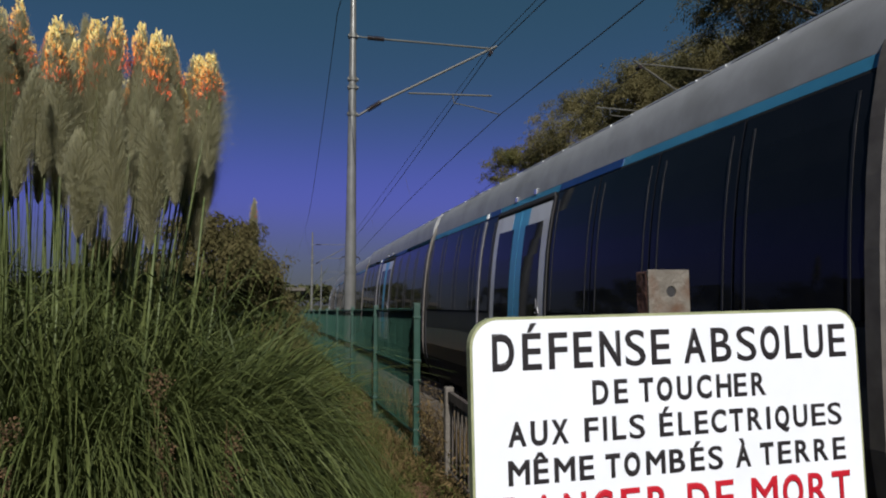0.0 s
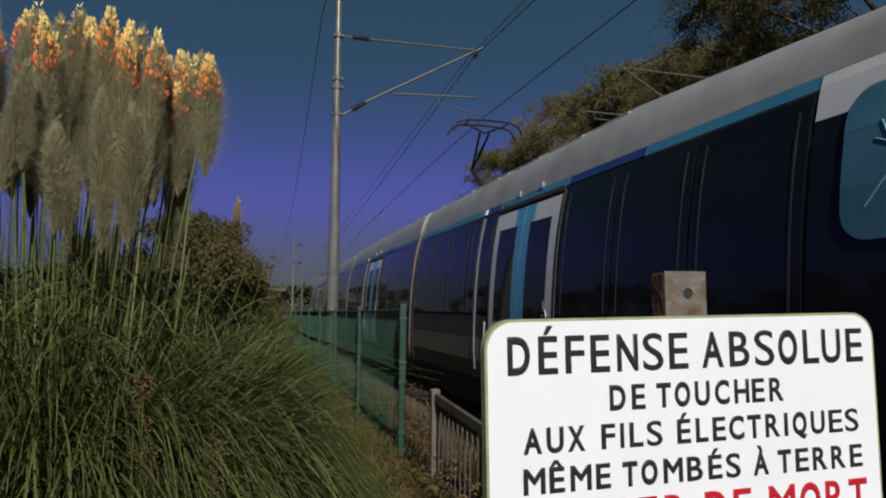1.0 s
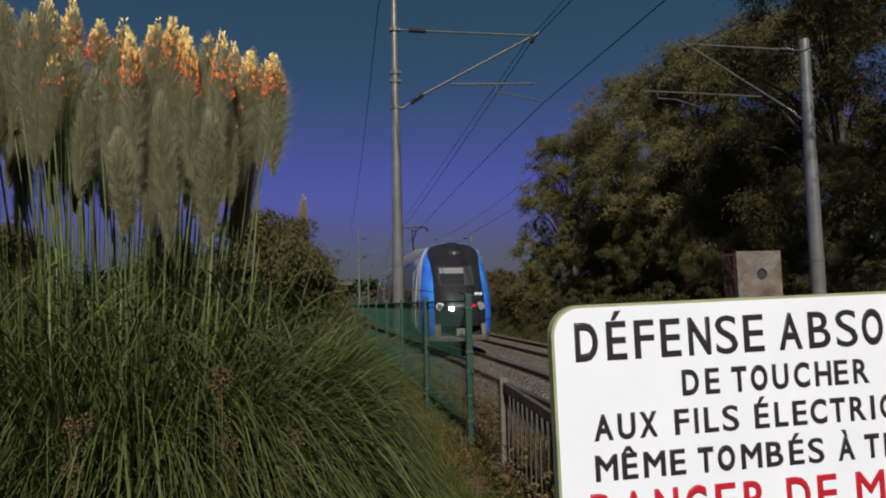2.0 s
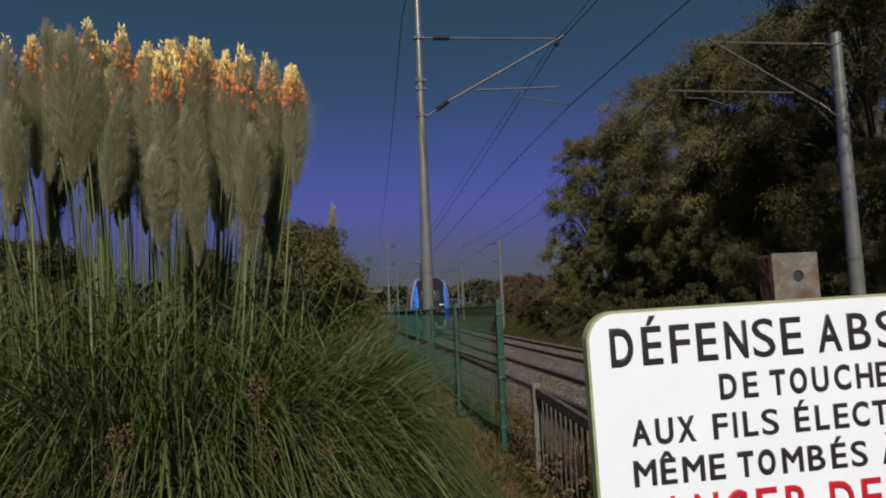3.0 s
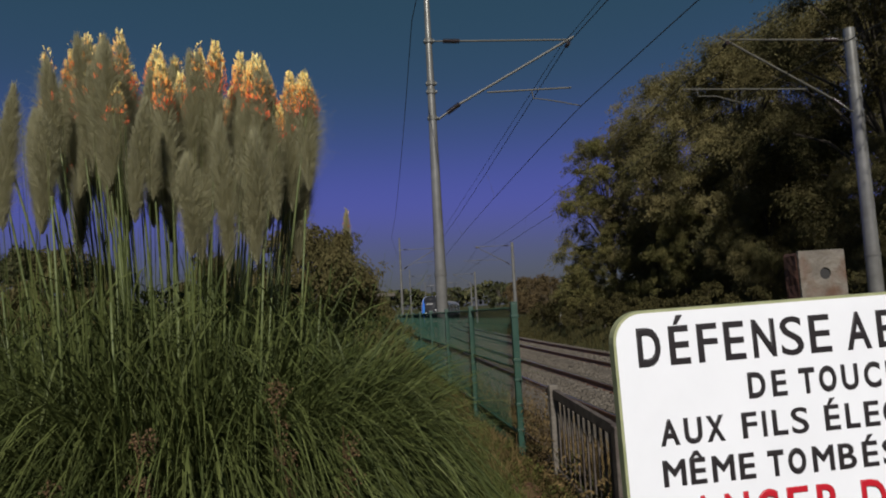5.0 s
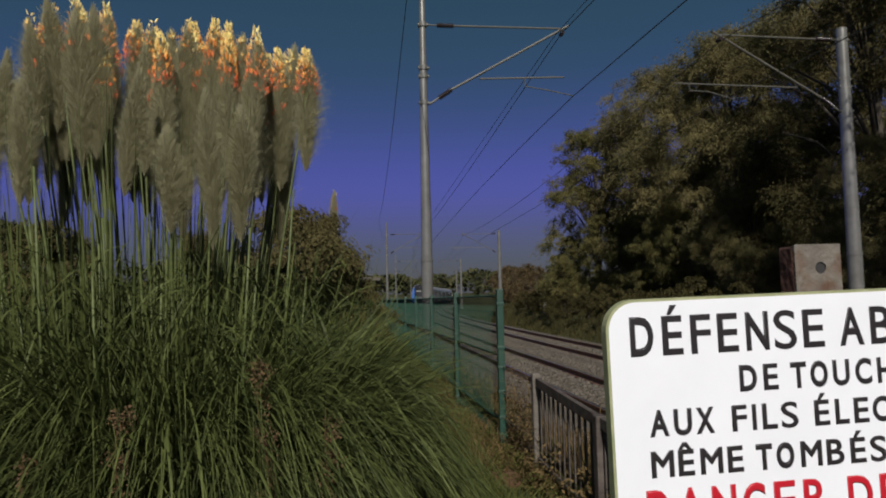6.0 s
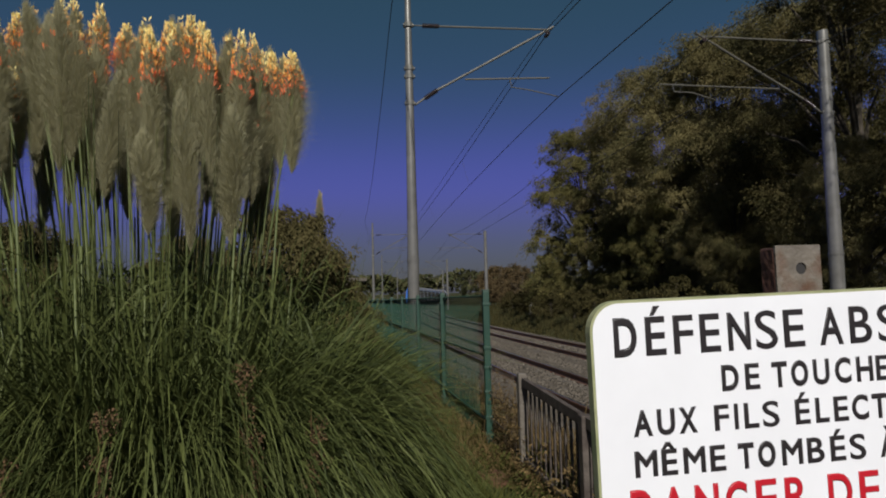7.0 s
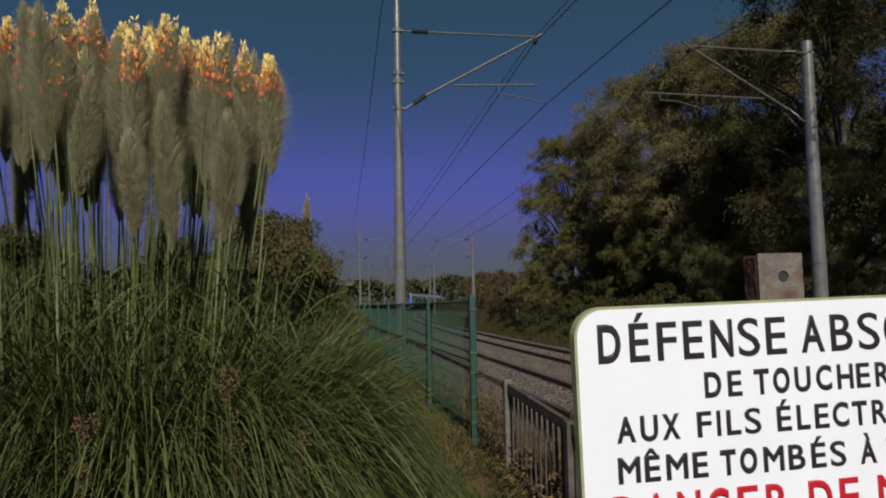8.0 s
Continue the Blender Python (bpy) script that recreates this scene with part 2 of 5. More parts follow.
# ---- building helpers ----
def part(name, bm, material, parent=None, label="", smooth=False):
    """Links a bmesh as one mesh object, under a thing or a part if one is given."""
    me = bpy.data.meshes.new(name)
    bm.to_mesh(me)
    bm.free()
    return mesh_object(name, me, material, parent, label, smooth)


def mesh_object(name, me, material, parent=None, label="", smooth=False):
    if material is not None and not me.materials:
        me.materials.append(material)
    if smooth:
        me.polygons.foreach_set("use_smooth", [True] * len(me.polygons))
    ob = new(name, me)
    if parent is not None:
        ob.parent = parent
    if label:
        tagged(ob, label)
    return ob


def again(name, ob, parent, m):
    """One more piece on the same mesh."""
    o = new(name, ob.data)
    o.parent, o.matrix_basis = parent, m
    return o


def empty(name, m=None):
    ob = new(name)
    if m is not None:
        ob.matrix_basis = m
    return ob


def np_mesh(name, verts, quads):
    me = bpy.data.meshes.new(name)
    verts, quads = np.asarray(verts, np.float32).reshape(-1, 3), np.asarray(quads, np.int32).reshape(-1, 4)
    me.vertices.add(len(verts))
    me.vertices.foreach_set("co", verts.ravel())
    me.loops.add(quads.size)
    me.loops.foreach_set("vertex_index", quads.ravel())
    me.polygons.add(len(quads))
    me.polygons.foreach_set("loop_start", np.arange(0, quads.size, 4, dtype=np.int32))
    me.update(calc_edges=True)
    return me


def box(bm, x0, y0, z0, x1, y1, z1, bevel=0.0, m=None):
    r = bmesh.ops.create_cube(bm, size=1)
    vs = r["verts"]
    bmesh.ops.transform(bm, verts=vs, matrix=Matrix.LocRotScale(((x0 + x1) / 2, (y0 + y1) / 2, (z0 + z1) / 2), None, (x1 - x0, y1 - y0, z1 - z0)))
    if bevel:
        es = list({e for v in vs for e in v.link_edges})
        r = bmesh.ops.bevel(bm, geom=es, offset=bevel, segments=2, affect="EDGES", profile=0.5)
        vs = list({v for f in r["faces"] for v in f.verts} | {v for v in vs if v.is_valid})
    if m is not None:
        bmesh.ops.transform(bm, verts=vs, matrix=m)
    return bm


def tube(bm, points, radii, sides=8, cap=True):
    """A round bar along the points, with a radius for each."""
    pts = [Vector(p) for p in points]
    if not hasattr(radii, "__len__"):
        radii = [radii] * len(pts)
    rings = []
    side = None
    for i, p in enumerate(pts):
        d = (pts[min(i + 1, len(pts) - 1)] - pts[max(i - 1, 0)]).normalized()
        if side is None:
            side = d.orthogonal().normalized()
        side = (side - d * side.dot(d)).normalized()
        up = d.cross(side)
        rings.append([bm.verts.new(p + (side * math.cos(a) + up * math.sin(a)) * radii[i]) for a in (2 * math.pi * k / sides for k in range(sides))])
    for a, b in zip(rings, rings[1:]):
        for k in range(sides):
            bm.faces.new((a[k], a[(k + 1) % sides], b[(k + 1) % sides], b[k]))
    if cap:
        bm.faces.new(rings[0][::-1])
        bm.faces.new(rings[-1])
    return bm


def strips(base, az, reach, rise, drop, width, seg=6, power=1.3, tip=0.05, rng=None, twist=0.5):
    """Arching blades: each one leaves its base, rises and falls while it reaches out, and narrows to a tip."""
    n = len(base)
    t = np.linspace(0, 1, seg + 1)[None, :]
    out = reach[:, None] * t ** power
    z = rise[:, None] * t - drop[:, None] * t ** 2.2
    cx, cy = np.cos(az)[:, None], np.sin(az)[:, None]
    c = np.stack([base[:, 0:1] + cx * out, base[:, 1:2] + cy * out, base[:, 2:3] + z], -1)
    w = width[:, None] * np.maximum(tip, np.minimum(1.0, 2.6 * (1 - t))) * np.minimum(1, 0.45 + 2 * t)
    tw = (rng.uniform(-twist, twist, n) * math.pi)[:, None]
    sx, sy = -np.sin(az)[:, None] * np.cos(tw) + cx * np.sin(tw), np.cos(az)[:, None] * np.cos(tw) + cy * np.sin(tw)
    s = np.stack([sx * w, sy * w, np.abs(np.sin(tw)) * w * 0.2 + 0 * t], -1) * 0.5
    v = np.stack([c - s, c + s], 2).reshape(n, -1, 3)
    k = np.arange(seg) * 2
    q = np.stack([k, k + 1, k + 3, k + 2], -1)[None] + (np.arange(n) * (seg + 1) * 2)[:, None, None]
    return v.reshape(-1, 3), q.reshape(-1, 4)


def joined(*pieces):
    vs, qs, k = [], [], 0
    for v, q in pieces:
        vs.append(v)
        qs.append(q + k)
        k += len(v)
    return np.concatenate(vs), np.concatenate(qs)


# ---- the line of the railway ----
TRACK, SECOND, RAIL_Z = 5.38, 9.08, -0.65
POLE_Y = (15.5, 62.0, 108.0, 154.0)


def bend(y):
    """How far the line has curved to the right at y."""
    return 0.00062 * max(0.0, y - 12.0) ** 2 if y < 260 else 0.00062 * 248 ** 2 + 2 * 0.00062 * 248 * (y - 260)


def dip(y):
    """How far the line has fallen at y."""
    return -0.0062 * min(max(0.0, y - 20.0), 240.0)


def heading(y):
    """Degrees by which the line points to the right at y."""
    return math.degrees(math.atan(2 * 0.00062 * min(max(0.0, y - 12.0), 248.0)))


def ground_height(x, y):
    s = x - bend(y)
    near = 0.08 + 0.05 * noise.noise((x * 0.7, y * 0.7, 0.0)) - 0.008 * min(max(y - 6, 0), 60)
    side = -1.02
    if s < 1.6:
        z = near
    elif s < 3.0:
        k = (s - 1.6) / 1.4
        z = near + (side - near) * (k * k * (3 - 2 * k))
    elif s < 11.8:
        z = side
    elif s < 15:
        k = (s - 11.8) / 3.2
        z = side + (0.1 - side) * (k * k * (3 - 2 * k))
    else:
        z = 0.1 + 0.15 * noise.noise((x * 0.2, y * 0.2, 3.0))
    return z + dip(y) * min(1.0, max(0.0, (s - 1.6) / 1.4)) * min(1.0, max(0.0, (15.0 - s) / 3.2))


def ground():
    xs = sorted(set([-1500, -800, -400, -200, -120, -80, -60, -45, -35, -28, -22, -18] + [i * 0.5 for i in range(-30, 61)] + [32, 35, 40, 48, 60, 80, 110, 150, 250, 450, 800, 1500]))
    ys = sorted(set([-1200, -600, -300, -150, -80, -50, -35, -25, -18, -13] + [i * 0.6 for i in range(-15, 84)] + [52 + 3 * i for i in range(50)] + [210, 240, 280, 340, 450, 700, 1100, 2000]))
    vs = [(x + (bend(y) if y < 300 else bend(300)), y, ground_height(x + bend(min(y, 300)), min(y, 300))) for y in ys for x in xs]
    n = len(xs)
    qs = [(j * n + i, j * n + i + 1, (j + 1) * n + i + 1, (j + 1) * n + i) for j in range(len(ys) - 1) for i in range(n - 1)]
    ob = mesh_object("ground", np_mesh("ground", vs, qs), M_SOIL, smooth=True)
    tagged(ob, "rough grassy ground falling towards the railway", "ground", kind="structure")


def along(profile, y0, y1, step, x0, name, material, parent=None, smooth=False):
    """A profile of (x, z) pairs swept along the line."""
    ys = [y0 + (y1 - y0) * i / max(1, round((y1 - y0) / step)) for i in range(max(1, round((y1 - y0) / step)) + 1)]
    n = len(profile)
    vs = [(x0 + bend(y) + px * math.cos(radians(heading(y))), y - px * math.sin(radians(heading(y))), pz + dip(y)) for y in ys for px, pz in profile]
    qs = [(j * n + i, j * n + i + 1, (j + 1) * n + i + 1, (j + 1) * n + i) for j in range(len(ys) - 1) for i in range(n - 1)]
    return mesh_object(name, np_mesh(name, vs, qs), material, parent, smooth=smooth)


def track_bed():
    bed = along([(-2.3, -1.05), (-1.75, -0.80), (-1.2, -0.79), (-0.7, -0.84), (0.0, -0.83), (0.7, -0.84), (1.3, -0.79), (1.85, -0.84), (2.4, -0.79), (3.0, -0.84), (3.7, -0.83), (4.4, -0.84),
                 (5.0, -0.79), (5.5, -0.80), (6.1, -1.05)], -60, 250, 1.0, TRACK, "track_bed", M_BALLAST)
    tagged(bed, "two-track bed of pale grey crushed-stone ballast", "track bed", kind="structure")
    rng = np.random.default_rng(4)
    n = 26000
    y = 4 + 46 * rng.random(n) ** 1.3
    x = TRACK - 2.1 + 8.0 * rng.random(n)
    bx = np.array([bend(v) for v in y])
    size = rng.uniform(0.018, 0.038, n)
    d = rng.normal(size=(n, 4, 3)) * 0.35
    corner = np.array([(-1, -1, 0.2), (1, -1, 0.3), (1, 1, 0.25), (-1, 1, 0.3), (-1, -1, -1), (1, -1, -1), (1, 1, -1), (-1, 1, -1)], float)
    v = np.repeat(corner[None], n, 0)
    v[:, :4] += d
    edge = np.minimum(np.clip((x - (TRACK - 2.3)) / 0.55, 0, 1), np.clip((TRACK + 6.1 - x) / 0.6, 0, 1))
    v = v * size[:, None, None] + np.stack([x + bx, y, -1.03 + 0.225 * edge + np.array([dip(v) for v in y])], -1)[:, None]
    q = np.array([(0, 1, 2, 3), (0, 4, 5, 1), (1, 5, 6, 2), (2, 6, 7, 3), (3, 7, 4, 0)])
    q = q[None] + (np.arange(n) * 8)[:, None, None]
    stones = mesh_object("ballast_stones", np_mesh("ballast_stones", v, q), M_STONE, bed)
    tagged(stones, kind="stuff")
    bm = bmesh.new()
    box(bm, -1.2, -0.13, -0.10, -0.35, 0.13, 0.0, 0.02)
    box(bm, 0.35, -0.13, -0.10, 1.2, 0.13, 0.0, 0.02)
    first = None
    for x0 in (TRACK, SECOND):
        for i in range(130):
            y = -4 + 0.6 * i
            m = pose(x0 + bend(y), y, -0.805 + dip(y), 0, 0, -heading(y))
            if first is None:
                first = part("sleeper", bm, M_SLEEPER, bed)
                first.matrix_basis = m
            else:
                again("sleeper", first, bed, m)
    for x0 in (TRACK, SECOND):
        for sgn in (-1, 1):
            prof = [(-0.075, -0.165), (-0.07, -0.155), (-0.01, -0.135), (-0.01, -0.045), (-0.036, -0.035), (-0.036, -0.004), (-0.030, 0.0), (0.030, 0.0), (0.036, -0.004), (0.036, -0.035), (0.01, -0.045), (0.01, -0.135), (0.07, -0.155), (0.075, -0.165)]
            r = along([(sgn * 0.7525 + a, RAIL_Z + b) for a, b in prof], -60, 250, 1.5, x0, "rail", M_RAIL)
            r.data.materials.append(M_RAILTOP)
            for k, p in enumerate(r.data.polygons):
                if k % 13 == 6:
                    p.material_index = 1
            tagged(r, "rust-brown steel rail with a polished running top", "rail", "rails of the two tracks", "structure")


# ---- overhead line ----
def insulator(name, a, b, parent):
    bm = bmesh.new()
    a, b = Vector(a), Vector(b)
    pts, rad = [], []
    n = 7
    for i in range(n):
        for k, r in ((0.0, 0.035), (0.3, 0.062), (0.55, 0.062), (0.9, 0.035)):
            pts.append(a.lerp(b, (i + k) / n))
            rad.append(r)
    tube(bm, [*pts, b], [*rad, 0.025], 10)
    return part(name, bm, M_INSUL, parent, "dark brown ribbed insulator", True)


def catenary_mast(side, wide):
    """A tapered steel mast with its cantilever; the arm points to +x for side 1 and to -x for side -1. Origin at rail height on the mast's axis."""
    z0 = RAIL_Z
    mast = empty("catenary_mast")
    bm = bmesh.new()
    tube(bm, [(0, 0, -0.55), (0, 0, 2.93)], [0.155 * wide, 0.150 * wide], 16, cap=False)
    tube(bm, [(0, 0, 2.92), (0, 0, 2.99)], [0.162 * wide, 0.162 * wide], 16, cap=False)
    tube(bm, [(0, 0, 2.98), (0, 0, 9.6 if side > 0 else 8.77)], [0.147 * wide, 0.075 * wide if side > 0 else 0.115 * wide], 16, cap=False)
    part("pole", bm, M_POLE, mast, smooth=True)
    bm = bmesh.new()
    box(bm, -0.35, -0.35, -0.75, 0.35, 0.35, -0.35, 0.03)
    part("foundation", bm, M_CONCRETE, mast)
    s = side
    hz, lz = 8.48, 6.62
    for z in (hz, lz, 7.45, 7.25):
        bm = bmesh.new()
        r = 0.125 * wide
        tube(bm, [(0, 0, z - 0.05), (0, 0, z + 0.05)], [r, r], 12)
        box(bm, -0.135 * wide, -0.05, z - 0.022, 0.16 * wide, 0.05, z + 0.022, 0.008)
        part("clamp", bm, M_GALV, mast)
    insulator("insulator", (s * 0.34, 0, hz), (s * 0.74, 0, hz), mast)
    insulator("insulator", (s * 0.36, 0, lz + 0.12), (s * 0.66, 0, lz + 0.33), mast)
    bm = bmesh.new()
    tube(bm, [(s * 0.10, 0, hz), (s * 0.36, 0, hz)], 0.018)
    tube(bm, [(s * 0.74, 0, hz), (s * 3.36, 0, hz + 0.02)], 0.024)
    part("top_tie", bm, M_GALV2, mast)
    bm = bmesh.new()
    tube(bm, [(s * 0.12, 0, lz - 0.04), (s * 0.38, 0, lz + 0.14)], 0.024)
    tube(bm, [(s * 0.66, 0, lz + 0.33), (s * 3.55, 0, hz + 0.10)], 0.029)
    part("bracket_tube", bm, M_GALV2, mast)
    bm = bmesh.new()
    if s > 0:
        tube(bm, [(1.33, 0, 7.22), (3.40, 0, 7.31)], 0.022)
        tube(bm, [(2.42, 0, 7.27), (2.45, 0, 7.06), (2.9, 0, 7.0), (3.60, 0, 6.86)], 0.014)
    else:
        tube(bm, [(-1.33, 0, 7.20), (-4.62, 0, 7.24)], 0.020)
        tube(bm, [(-4.25, 0, 7.22), (-4.22, 0, 7.06), (-3.75, 0, 7.05), (-3.05, 0, 6.86)], 0.014)
    part("registration_arm", bm, M_GALV2, mast)
    bm = bmesh.new()
    tube(bm, [(s * 3.38, -0.10, hz - 0.10), (s * 3.38, 0.10, hz - 0.10)], 0.05)
    tube(bm, [(s * 3.38, 0, hz - 0.10), (s * 3.38, 0, hz + 0.04)], 0.02)
    part("wire_clamp", bm, M_INSUL, mast)
    return mast


def overhead_line():
    labels = ("galvanised tapered steel catenary mast with a tubular cantilever arm", "thicker grey catenary mast before the trees, with a cantilever arm")
    for x0, off, side, wide, label in ((TRACK, -3.61, 1, 0.88, labels[0]), (SECOND, 3.55, -1, 1.18, labels[1])):
        first = None
        for y in POLE_Y:
            far = y > 50
            m = pose(x0 + bend(y) + off + (0.35 if far and side > 0 else 0.0), y, RAIL_Z + dip(y) - (0.6 if far else 0.0), 0, 0, -heading(y))
            if first is None:
                first = catenary_mast(side, wide)
                first.matrix_basis = m
                tagged(first, label, "catenary mast", "masts along the railway")
            else:
                copy_thing(first, m)
    stations = (-78.0, -31.0, *POLE_Y, 200.0)
    for x0, off in ((TRACK, -0.24), (SECOND, 0.24)):
        bm = bmesh.new()
        wire_pts, low_pts = [], []
        for a, b in zip(stations, stations[1:]):
            for i in range(12):
                k = i / 12
                y = a + (b - a) * k
                sag = 4 * k * (1 - k)
                stag = off * math.cos(math.pi * (k + stations.index(a)))
                low = dip(y) - 0.6 * min(1.0, max(0.0, (y - 15.5) / 46.5))
                wire_pts.append(Vector((x0 + bend(y) + off, y, 7.73 - 0.75 * sag + low)))
                low_pts.append(Vector((x0 + bend(y) + 0.1 + stag * 0.4, y, 6.20 - 0.12 * sag + low)))
        tube(bm, wire_pts, 0.011, 5)
        line = part("messenger_wire", bm, M_WIRE)
        if x0 == TRACK:
            bm = bmesh.new()
            tube(bm, [p + Vector((-0.16, 0, -0.05 + 0.28 * abs(math.sin(i * math.pi / 12)))) for i, p in enumerate(wire_pts)], 0.008, 5)
            tagged(part("auxiliary_wire", bm, M_WIRE), "thin second wire beside the messenger wire", "overhead wire", "overhead wires")
        tagged(line, "dark sagging messenger wire over the railway line", "overhead wire", "overhead wires")
        bm = bmesh.new()
        tube(bm, low_pts, 0.011, 5)
        c = part("contact_wire", bm, M_WIRE)
        tagged(c, "thin dark contact wire above the railway track", "overhead wire", "overhead wires")
        for i in range(6, 60, 3):
            if i % 12:
                bm = bmesh.new()
                tube(bm, [wire_pts[i], low_pts[i]], 0.004, 4)
                part("dropper", bm, M_WIRE, c)
    bm = bmesh.new()
    pts = []
    for a, b in zip(stations, stations[1:]):
        for i in range(10):
            k = i / 10
            y = a + (b - a) * k
            pts.append((TRACK - 3.98 + bend(a) + (bend(b) - bend(a)) * k, y, 8.35 - 1.0 * 4 * k * (1 - k)))
    tube(bm, pts, 0.010, 5)
    f = part("feeder_wire", bm, M_WIRE)
    tagged(f, "thin dark feeder wire hung beside the masts", "overhead wire", "overhead wires")


# ---- the warning sign ----
def letter_mesh(ch, bold):
    """A capital of the built-in font, its strokes thickened by bold on each side."""
    cu = bpy.data.curves.new("letter", "FONT")
    cu.body, cu.size, cu.extrude, cu.resolution_u = ch, 1.0, 0.0, 4
    cu.bevel_depth, cu.bevel_resolution = bold, 0
    tmp = bpy.data.objects.new("letter", cu)
    me = bpy.data.meshes.new_from_object(tmp)
    bpy.data.objects.remove(tmp)
    co = np.empty(len(me.vertices) * 3, np.float32)
    me.vertices.foreach_get("co", co)
    return me, co.reshape(-1, 3)


STEM = float(np.ptp(letter_mesh("I", 0.0)[1][:, 0]))


def glyph(ch, cap, wide, stroke):
    """One capital fitted to a height and a width, with upright strokes of the given thickness."""
    bold = 0.02
    if ch != "I":
        plain = float(np.ptp(letter_mesh(ch, 0.0)[1][:, 0]))
        across = (stroke * plain - STEM * wide) / (wide - stroke) / 2
        along_up = (stroke * 0.69 - STEM * cap) / (cap - stroke) / 2
        bold = min(0.055, max(0.004, 0.5 * across + 0.5 * along_up))
    me, co = letter_mesh(ch, bold)
    lo, hi = co[:, 0].min(), co[:, 0].max()
    high = cap / (0.69 + 2 * bold)
    co[:, 0] = (co[:, 0] - lo) * wide / (hi - lo)
    co[:, 1] = (co[:, 1] + bold) * high
    co[:, 2] = np.where(co[:, 2] > 0.0001, 0.0006, -0.0002)
    me.vertices.foreach_set("co", co.ravel())
    return me


def lettering(text, spans, z, slope, cap, stroke, material, parent):
    """A line of capitals, each one a part of the sign; spans: where each letter begins and ends, in millimetres."""
    for c, (a, b) in zip(text.replace(" ", ""), spans):
        ob = mesh_object("letter", glyph(c, cap, (b - a) / 1000, stroke), material, parent)
        ob.matrix_basis = pose(a / 1000, -0.0052, z + slope * a / 1000, 90, 0, 0)


SIGN_LINES = (
    ("DÉFENSE ABSOLUE", -0.0797, -0.003, 0.0577, 0.0100, "black", ((32, 68), (81, 113), (125, 157), (167, 200), (212, 249), (257, 294), (304, 339), (364, 405), (416, 455), (465, 504), (512, 551), (562, 595), (601, 641), (652, 688))),
    ("DE TOUCHER", -0.1381, -0.004, 0.0391, 0.0077, "black", ((197, 225), (235, 259), (279, 305), (311, 340), (348, 376), (385, 413), (422, 451), (456, 481), (490, 519))),
    ("AUX FILS ÉLECTRIQUES", -0.1943, -0.006, 0.0382, 0.0077, "black", ((54, 84), (91, 119), (125, 154), (181, 205), (213, 220), (229, 253), (259, 287), (313, 338), (347, 370), (378, 403), (409, 438), (444, 471), (479, 508), (516, 524), (533, 562), (570, 599), (607, 636), (641, 670))),
    ("MÊME TOMBÉS À TERRE", -0.2518, -0.009, 0.0382, 0.0079, "black", ((53, 88), (94, 119), (128, 163), (170, 195), (215, 241), (247, 276), (286, 321), (328, 357), (367, 393), (400, 428), (452, 482), (500, 527), (535, 562), (570, 600), (608, 638), (647, 674))),
    ("DANGER DE MORT", -0.3250, -0.013, 0.0575, 0.0104, "red", ((43, 77), (89, 130), (142, 180), (190, 226), (239, 274), (286, 327), (358, 399), (411, 446), (479, 531), (540, 582), (592, 633), (641, 680))),
)


def rounded_plate(w, h, r, y0, y1, name, material, parent, inset=0.0):
    bm = bmesh.new()
    ring = []
    for cx, cz, a0 in ((w - r, -r, 0), (r, -r, 90), (r, -h + r, 180), (w - r, -h + r, 270)):
        for k in range(9):
            a = radians(a0 + k * 90 / 8)
            ring.append((cx + (r - inset) * math.cos(a), cz + (r - inset) * math.sin(a)))
    front = [bm.verts.new((x, y0, z)) for x, z in ring]
    back = [bm.verts.new((x, y1, z)) for x, z in ring]
    bm.faces.new(front)
    bm.faces.new(back[::-1])
    n = len(ring)
    for i in range(n):
        bm.faces.new((front[i], back[i], back[(i + 1) % n], front[(i + 1) % n]))
    bmesh.ops.recalc_face_normals(bm, faces=bm.faces)
    return part(name, bm, material, parent)


